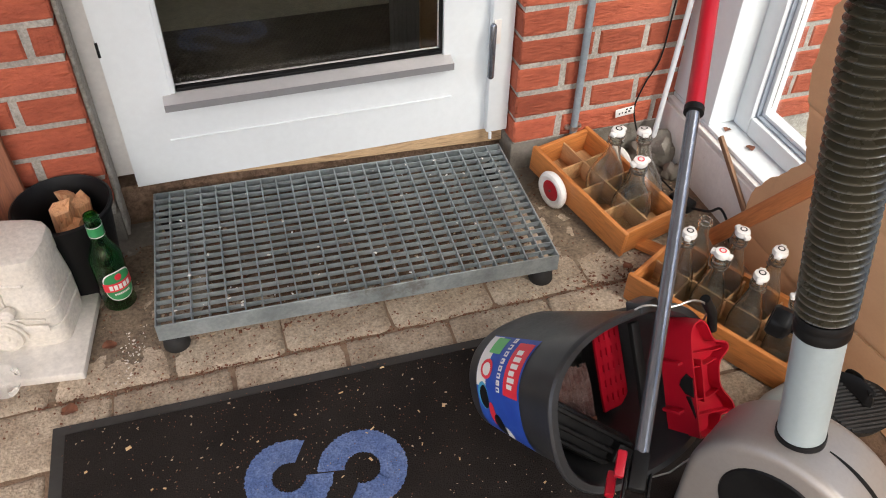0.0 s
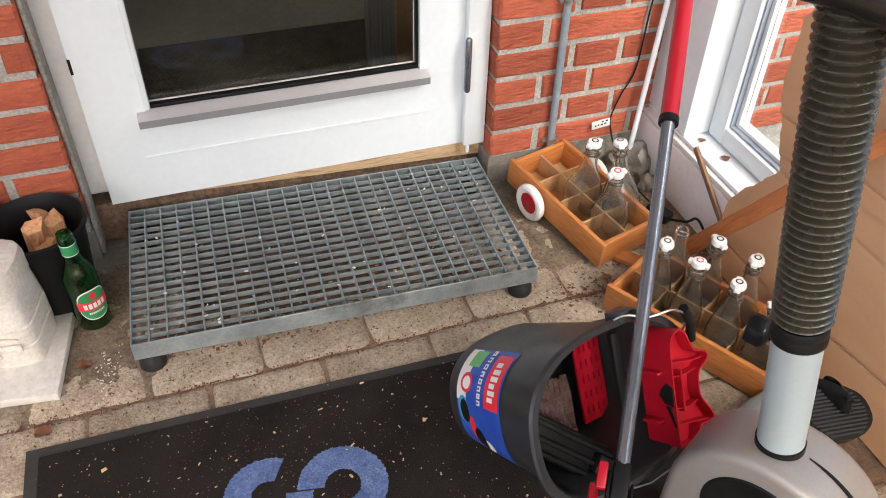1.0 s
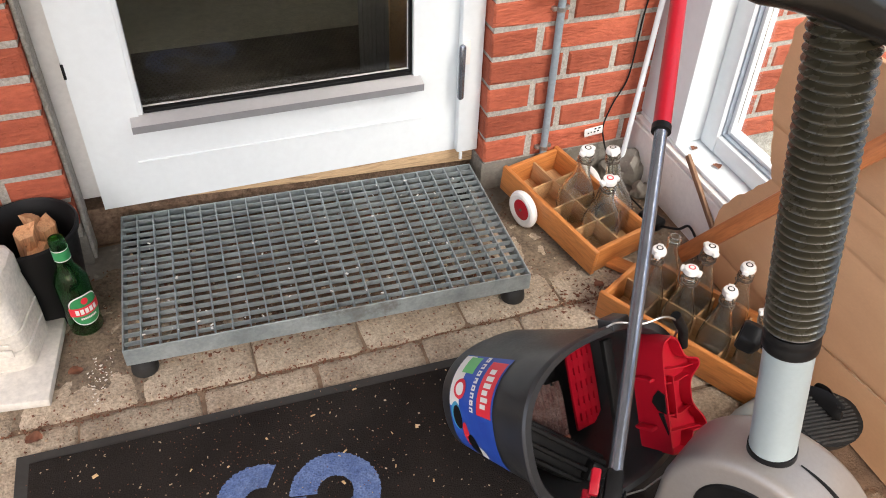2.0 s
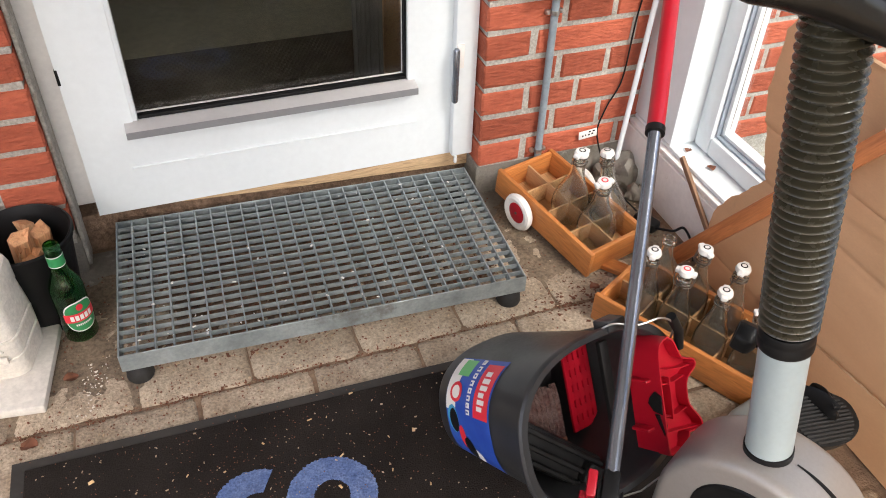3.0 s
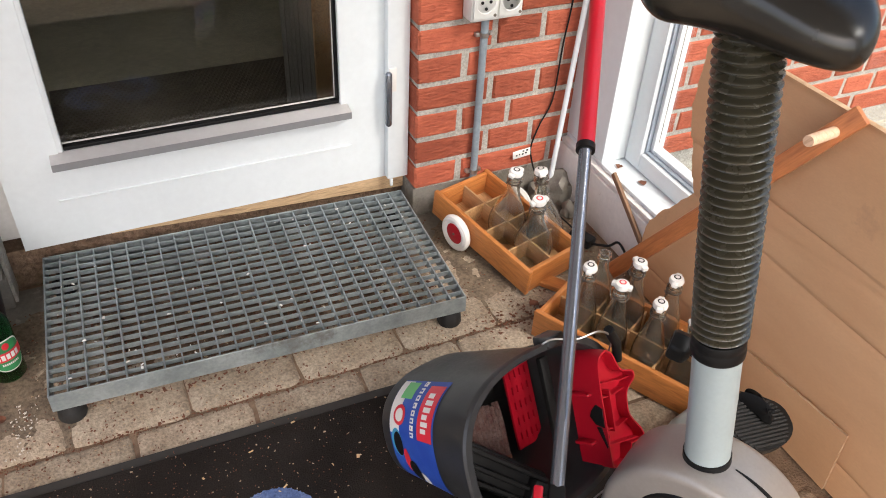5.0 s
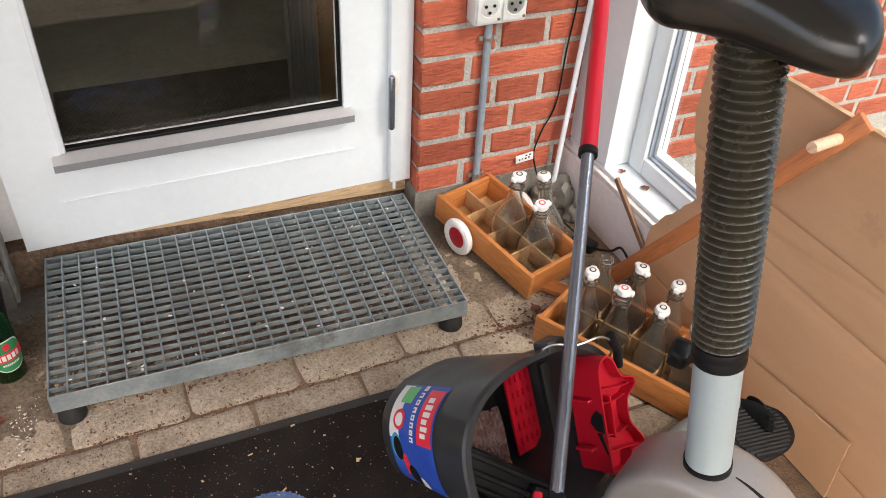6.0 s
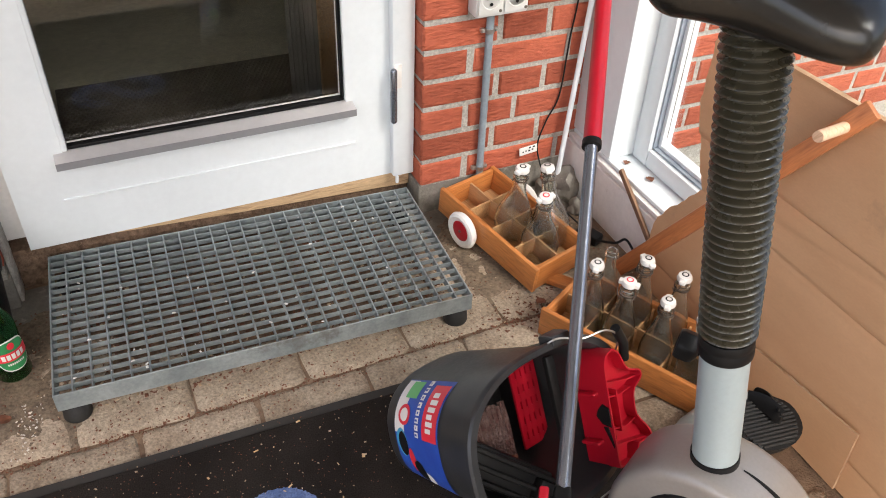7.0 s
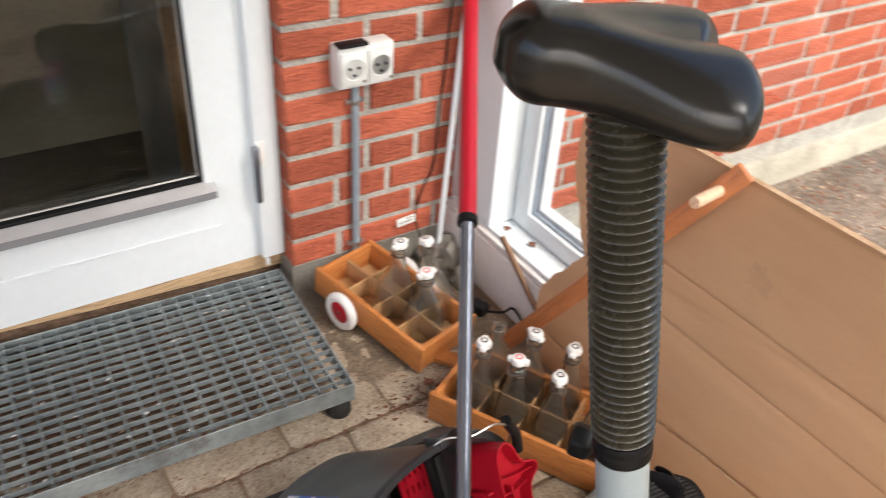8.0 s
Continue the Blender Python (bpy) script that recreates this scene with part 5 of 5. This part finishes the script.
# ---- sockets, conduit, cable ----
def make_sockets():
    g = thing("double_socket", "white surface-mounted double power socket on the brick wall", "socket", pose(0.110, 0.0, 0.498))
    part("case", box(0, 0.121, -0.042, 0.001, 0, 0.086, 0.006), SOCKET, g)
    for x in (0.031, 0.090):
        f = part("face", box(x - 0.027, x + 0.027, -0.0465, -0.0425, 0.008, 0.076, 0.002), SOCKET, g, "white socket face")
        part("well", lathe([(0.0235, 0.0012), (0.0215, 0.0012), (0.0205, -0.0005), (0, -0.0005)], 30), SOCKET, f, "", pose(x, -0.047, 0.041, 90, 0, 0))
        for dx, dz in ((-0.0095, 0.003), (0.0095, 0.003), (0, -0.011)):
            part("hole", lathe([(0, 0.0016), (0.0034, 0.0016), (0.0034, 0.0)], 14), BLACK, f, "", pose(x + dx, -0.0475, 0.041 + dz, 90, 0, 0))
        part("screw", lathe([(0, 0.0018), (0.003, 0.0016), (0.0034, 0)], 12), RUST_WIRE, f, "", pose(x + 0.022, -0.0466, 0.014, 90, 0, 0))
    part("top_lid", box(-0.001, 0.062, -0.050, -0.02, 0.0865, 0.092, 0.002), BLACK, g, "dark lifted flap")
    c = thing("conduit", "grey plastic conduit pipe clipped to the brick wall", "pipe", pose(0.1605, -0.012, 0))
    part("pipe", lathe([(0, 0.088), (0.0085, 0.088), (0.0085, 0.4975), (0, 0.4975)], 18), PVC, c)
    for z in (0.108, 0.455):
        part("clip", lathe([(0.0087, z - 0.005), (0.0103, z - 0.005), (0.0103, z + 0.005), (0.0087, z + 0.005)], 18), CHROME, c, "steel pipe clip")
        for s in (-1, 1):
            part("clip_ear", box(min(s * 0.010, s * 0.020), max(s * 0.010, s * 0.020), 0.0, 0.0105, z - 0.005, z + 0.005, 0.002), CHROME, c)
            part("screw", lathe([(0, 0.003), (0.0035, 0.002), (0.004, 0)], 10), CHROME, c, "", pose(s * 0.0155, 0.0, z, 90, 0, 0))


make_sockets()
cab = thing("power_cable", "thin black cable with plug and white tag", "cable")
part("cord", tube(smooth_path([(0.392, -0.008, 0.80), (0.378, -0.006, 0.50), (0.369, -0.006, 0.40), (0.362, -0.006, 0.262), (0.334, -0.007, 0.197), (0.317, -0.008, 0.140), (0.322, -0.012, 0.10), (0.337, -0.02, 0.055), (0.335, -0.10, 0.02), (0.345, -0.19, 0.012)], 8), 0.0021, 8), BLACK, cab, "thin black cord")
part("tag", box(-0.024, 0.024, -0.0012, 0.0, -0.011, 0.011, 0.0004), LABEL_WHITE, cab, "white paper tag", pose(0.291, -0.010, 0.127, 0, -6, 0))
for k, (x, w, z) in enumerate(((-0.016, 0.004, -0.002), (-0.008, 0.003, -0.001), (0.000, 0.005, -0.002), (0.009, 0.005, -0.001), (0.002, 0.005, 0.006), (0.012, 0.006, 0.006))):
    part("tag_mark", box(x, x + w, -0.0018, -0.0013, z - 0.002, z + 0.002), BLACK, cab, "", pose(0.291, -0.010, 0.127, 0, -6, 0))
part("plug", box(-0.03, 0.03, -0.016, 0.016, 0.0, 0.026, 0.006), BLACK, cab, "black plug", pose(0.345, -0.235, 0.0, 0, 0, -70))
part("cord", tube(smooth_path([(0.352, -0.262, 0.014), (0.372, -0.30, 0.03), (0.388, -0.315, 0.045), (0.394, -0.35, 0.02), (0.380, -0.38, 0.005)], 6), 0.003, 8), BLACK, cab)

stick = link("old_stick", box(0, 0.30, -0.007, 0.007, -0.004, 0.004, 0.0015), STICK,
             m=axis_pose((0.406, -0.226, 0.176), (-0.012, -0.255, -0.158)) @ pose(0, 0, 0, 0, -90, 0))
tagged(stick, "thin dry brown stick leaning on the window ledge", "stick")


def leaf(x, y, z, s, turn):
    b = bmesh.new()
    n = 9
    rows_ = []
    for i in range(n):
        t = i / (n - 1)
        w = s * 0.45 * math.sin(math.pi * min(1, t * 0.9 + 0.05)) ** 0.8
        rows_.append([b.verts.new((s * (t - 0.5), k * w + 0.04 * s * rnd.uniform(-1, 1), 0.12 * s * abs(k) + 0.10 * s * math.sin(t * 5) + 0.05 * s)) for k in (-1, -0.5, 0, 0.5, 1)])
    for a, c in zip(rows_, rows_[1:]):
        for k in range(4):
            b.faces.new((a[k], a[k + 1], c[k + 1], c[k]))
    ob = link("dead_leaf", b, LEAF, m=pose(x, y, z, 0, 0, turn))
    return tagged(ob, "curled dry brown leaf", "leaf", "dry leaves")


leaf(0.452, -0.185, 0.158, 0.020, 40)
leaf(0.462, -0.262, 0.158, 0.022, 80)
leaf(0.132, -0.385, 0.002, 0.024, 10)
leaf(0.150, -0.402, 0.002, 0.018, 70)
leaf(-0.915, -0.30, 0.002, 0.026, 15)
leaf(-0.985, -0.435, 0.002, 0.03, 160)

for x, y, sz, seed in ((0.383, -0.050, 0.042, 1), (0.345, -0.030, 0.030, 2), (0.380, -0.125, 0.022, 3)):
    rb = bmesh.new()
    bmesh.ops.create_icosphere(rb, subdivisions=3, radius=sz)
    for v in rb.verts:
        n_ = v.co.normalized()
        v.co = v.co * (1 + 0.45 * noise.noise(n_ * 1.8 + Vector((seed * 3, 0, 0))) + 0.14 * noise.noise(n_ * 7 + Vector((seed, 5, 0))))
        v.co.z = max(v.co.z * 1.15, -sz * 0.5)
    tagged(link("rubble_lump", rb, CONCRETE, m=pose(x, y, sz * 0.5)), "dusty grey lump of old mortar in the corner", "rubble", "mortar lumps")

# ---- litter of chips ----
def chips(name, label, count, area, z, size, mat, seed):
    r = random.Random(seed)
    verts, faces = [], []
    for _ in range(count):
        x, y = area(r)
        s, a, w = size * r.uniform(0.5, 1.6), r.uniform(0, 6.3), r.uniform(0.25, 0.8)
        c, d = math.cos(a), math.sin(a)
        k = len(verts)
        h = r.uniform(0.0006, 0.002)
        for ux, uy, uz in ((-1, -w, 0), (1, -w * 0.7, 0), (0.8, w, 0), (-0.9, w * 0.8, 0), (-0.7, -w * 0.5, h), (0.7, -w * 0.4, h), (0.5, w * 0.6, h), (-0.6, w * 0.5, h)):
            ux, uy = ux * s, uy * s
            verts.append((x + c * ux - d * uy, y + d * ux + c * uy, z + uz))
        faces += [(k + 4, k + 5, k + 6, k + 7), (k, k + 1, k + 5, k + 4), (k + 1, k + 2, k + 6, k + 5), (k + 2, k + 3, k + 7, k + 6), (k + 3, k, k + 4, k + 7)]
    me = bpy.data.meshes.new(name)
    me.from_pydata(verts, [], faces)
    me.materials.append(mat)
    return tagged(new(name, me), label, "debris", kind="stuff")


chips("mat_litter", "small pale wood chips scattered on the black mat", 110, lambda r: (r.uniform(-0.98, -0.1), -0.50 - 0.5 * r.random() ** 1.3), 0.0108, 0.0017, CHIPS, 3)
chips("mat_litter_fine", "fine pale crumbs on the black mat", 420, lambda r: (r.uniform(-0.98, 0.0), -0.49 - 0.6 * r.random()), 0.0108, 0.0010, CHIPS, 5)
chips("mat_splinters", "short straw-coloured splinters on the black mat", 46, lambda r: (r.uniform(-0.98, -0.2), -0.50 - 0.45 * r.random()), 0.0110, 0.0032, STRAW, 6)
chips("mat_dust", "brown dust crumbs trodden into the black mat", 900, lambda r: (r.gauss(-0.62, 0.2), -0.62 + 0.12 * r.gauss(0, 1)), 0.0107, 0.0009, LEAF, 8)
chips("paver_litter", "pale grit and chips on the pavers", 620, lambda r: (r.uniform(-1.1, 0.38), -0.12 - 0.4 * r.random()), 0.0006, 0.0018, CHIPS, 11)
chips("paver_dirt", "brown crumbs of leaf and soil on the pavers", 1500, lambda r: (r.uniform(-1.1, 0.38), -0.02 - 0.45 * r.random()), 0.0006, 0.0018, LEAF, 12)
chips("joint_crumbs", "reddish brown leaf crumbs gathered along a paver joint", 420, lambda r: (r.uniform(-1.05, 0.1), -0.41 + 0.006 * r.gauss(0, 1)), -0.0025, 0.0020, LEAF, 14)
chips("corner_leaves", "crumbled brown leaves between grate and bottle carriers", 110, lambda r: (r.gauss(0.10, 0.05), r.gauss(-0.40, 0.025)), 0.0008, 0.0030, LEAF, 15)
chips("paint_flakes", "white paint flakes trodden on the pavers", 60, lambda r: (lambda u: (-0.862 - 0.035 * u + 0.013 * r.gauss(0, 1), -0.27 - 0.13 * u + 0.006 * r.gauss(0, 1)))(r.random()), 0.0014, 0.0017, STONE, 17)
chips("grate_litter", "pale crumbs caught on the steel grate", 60, lambda r: (r.uniform(-0.80, -0.05), -0.35 + 0.36 * r.random()), 0.0765, 0.0026, LABEL_WHITE, 21)
chips("bed_litter", "brown leaf bits and pale chips lying under the grate", 900, lambda r: (r.uniform(-0.80, -0.05), -0.35 + 0.37 * r.random()), 0.006, 0.0034, LEAF, 22)
chips("bed_chips", "pale wood chips lying under the grate", 260, lambda r: (r.uniform(-0.80, -0.05), -0.35 + 0.37 * r.random()), 0.007, 0.0030, CHIPS, 23)

chips("outdoor_leaves", "dry brown leaves and twigs on the soil outside", 7000, lambda r: (0.70 + 7.0 * r.random() ** 1.8, 0.3 - 0.8 * r.gauss(0.9, 0.9)), -0.159, 0.0065, LEAF, 31)
chips("outdoor_twigs", "pale dry stalks and leaf bits on the soil outside", 5000, lambda r: (0.70 + 7.0 * r.random() ** 1.8, 0.3 - 0.8 * r.gauss(0.9, 0.9)), -0.157, 0.0042, CHIPS, 32)

# ---- pavers ----
def paver_mesh(w, d, seed):
    """A worn paver: crumbled, wavering arrises and a slightly domed top."""
    r = random.Random(seed)
    b = bmesh.new()
    xs = [-w / 2, -w / 2 + 0.005, -w / 2 + 0.013] + [w * k / 14 for k in range(-5, 6, 2)] + [w / 2 - 0.013, w / 2 - 0.005, w / 2]
    ys = [-d / 2, -d / 2 + 0.005, -d / 2 + 0.012, -d / 8, d / 8, d / 2 - 0.012, d / 2 - 0.005, d / 2]
    n, mm = len(xs) - 1, len(ys) - 1
    top = []
    for j, y in enumerate(ys):
        row = []
        for i, x in enumerate(xs):
            ring = min(i, n - i, j, mm - j)
            co = min(i, n - i) + min(j, mm - j) < 2
            jx, jy = r.uniform(-0.0016, 0.0016), r.uniform(-0.0016, 0.0016)
            if ring == 0:
                jx, jy = jx * 1.5, jy * 1.5
            sx, sy = (0.965, 0.945) if co else (1.0, 1.0)
            z = (-0.0062, -0.0020, -0.0004)[ring] if ring < 3 else 0.0
            z += r.uniform(-0.0006, 0.0005) - (0.0018 if co else 0) - (0.0022 if ring == 1 and r.random() < 0.16 else 0)
            row.append(b.verts.new((x * sx + jx, y * sy + jy, z)))
        top.append(row)
    for j in range(mm):
        for i in range(n):
            b.faces.new((top[j][i], top[j][i + 1], top[j + 1][i + 1], top[j + 1][i]))
    loop = top[0] + [top[j][n] for j in range(1, mm + 1)] + top[mm][-2::-1] + [top[j][0] for j in range(mm - 1, 0, -1)]
    lowv = [b.verts.new((v.co.x, v.co.y, -0.03)) for v in loop]
    for i in range(len(loop)):
        j = (i + 1) % len(loop)
        b.faces.new((loop[j], loop[i], lowv[i], lowv[j]))
    me = bpy.data.meshes.new("paver")
    b.to_mesh(me)
    b.free()
    me.materials.append(PAVER)
    me.shade_smooth()
    return me


PW, PD = 0.211, 0.14
PAVERS = [paver_mesh(PW - 0.004, PD - 0.004, k) for k in range(6)]
for row in range(0, 20):
    y = -0.13 - PD * (row + 0.5)
    x0 = -0.702 - PW * 7 + (0 if row % 2 == 0 else PW / 2)
    for col in range(0, 14):
        x = x0 + PW * (col + 0.5)
        if x > XR - 0.06:
            continue
        m = pose(x + rnd.uniform(-0.0015, 0.0015), y + rnd.uniform(-0.0015, 0.0015), rnd.uniform(-0.0012, 0.0006), rnd.uniform(-0.25, 0.25), rnd.uniform(-0.2, 0.2), rnd.uniform(-0.6, 0.6))
        o = new("paver", PAVERS[rnd.randrange(6)])
        o.parent, o.matrix_basis = floor, m

# ---- bricks ----
def brick_mesh(w, h, d, seed):
    r = random.Random(seed)
    b = bmesh.new()
    c = 0.004
    j = lambda s=0.0012: r.uniform(-s, s)
    back = [b.verts.new((x, d, z)) for x, z in ((0, 0), (w, 0), (w, h), (0, h))]
    mid = [b.verts.new((x + j(), c, z + j())) for x, z in ((0, 0), (w, 0), (w, h), (0, h))]
    n = 9
    lower = [b.verts.new((c + (w - 2 * c) * i / n + j(), j(0.0008), c * 0.8 + j(0.0024))) for i in range(n + 1)]
    upper = [b.verts.new((c + (w - 2 * c) * i / n + j(), j(0.0008), h - c * 0.8 + j(0.0024))) for i in range(n + 1)]
    for i in range(n):
        b.faces.new((lower[i], lower[i + 1], upper[i + 1], upper[i]))
    b.faces.new([mid[0], mid[1]] + lower[::-1])
    b.faces.new([mid[2], mid[3]] + upper)
    b.faces.new((mid[1], mid[2], upper[-1], lower[-1]))
    b.faces.new((mid[3], mid[0], lower[0], upper[0]))
    for i in range(4):
        k = (i + 1) % 4
        b.faces.new((back[i], back[k], mid[k], mid[i]))
    bmesh.ops.recalc_face_normals(b, faces=b.faces)
    me = bpy.data.meshes.new("brick")
    b.to_mesh(me)
    b.free()
    me.materials.append(BRICK)
    return me


BRICKS = {}


def lay(x0, x1, z, parent, variant):
    w = round(x1 - x0, 3)
    key = (w, variant % 3)
    if key not in BRICKS:
        BRICKS[key] = brick_mesh(w, COURSE - 0.0125, 0.09, len(BRICKS) + 40)
    o = new("brick", BRICKS[key])
    o.parent, o.matrix_basis = parent, pose(x0, rnd.uniform(-0.0012, 0.0012), z + rnd.uniform(-0.0008, 0.0008), 0, rnd.uniform(-0.25, 0.25), 0)


ODD, EVEN_A, EVEN_B = [(RIGHT_EDGE, 0.187), (0.201, 0.309), (0.322, 0.43)], [(RIGHT_EDGE, 0.117), (0.134, 0.367), (0.380, 0.45)], [(RIGHT_EDGE, 0.114), (0.129, 0.239), (0.252, 0.45)]
for k in range(0, 26):
    z = BRICK_Z0 + COURSE * k
    rows_ = ODD if k % 2 else (EVEN_B if k % 4 == 2 else EVEN_A)
    for a, c in rows_:
        lay(a, c, z, wall_north, k)
    pat = [(0.0, 0.050), (0.064, 0.285), (0.298, 0.54)] if k == 5 else [(0.0, 0.108), (0.124, 0.345), (0.357, 0.585)] if k % 2 else [(0.0, 0.228), (0.24, 0.348), (0.36, 0.588)]
    for a, c in pat:
        lay(LEFT_EDGE - c, LEFT_EDGE - a, z + 0.029, wall_north, k + 1)
for k in range(-1, 15):
    z = BRICK_Z0 + COURSE * k
    x = 0.66 + (0.06 if k % 2 else 0.0)
    i = 0
    while x < 3.55:
        w = 0.228 if (i + k) % 2 else 0.108
        lay(x, x + w, z, wall_outside, k + i)
        x += w + 0.012
        i += 1
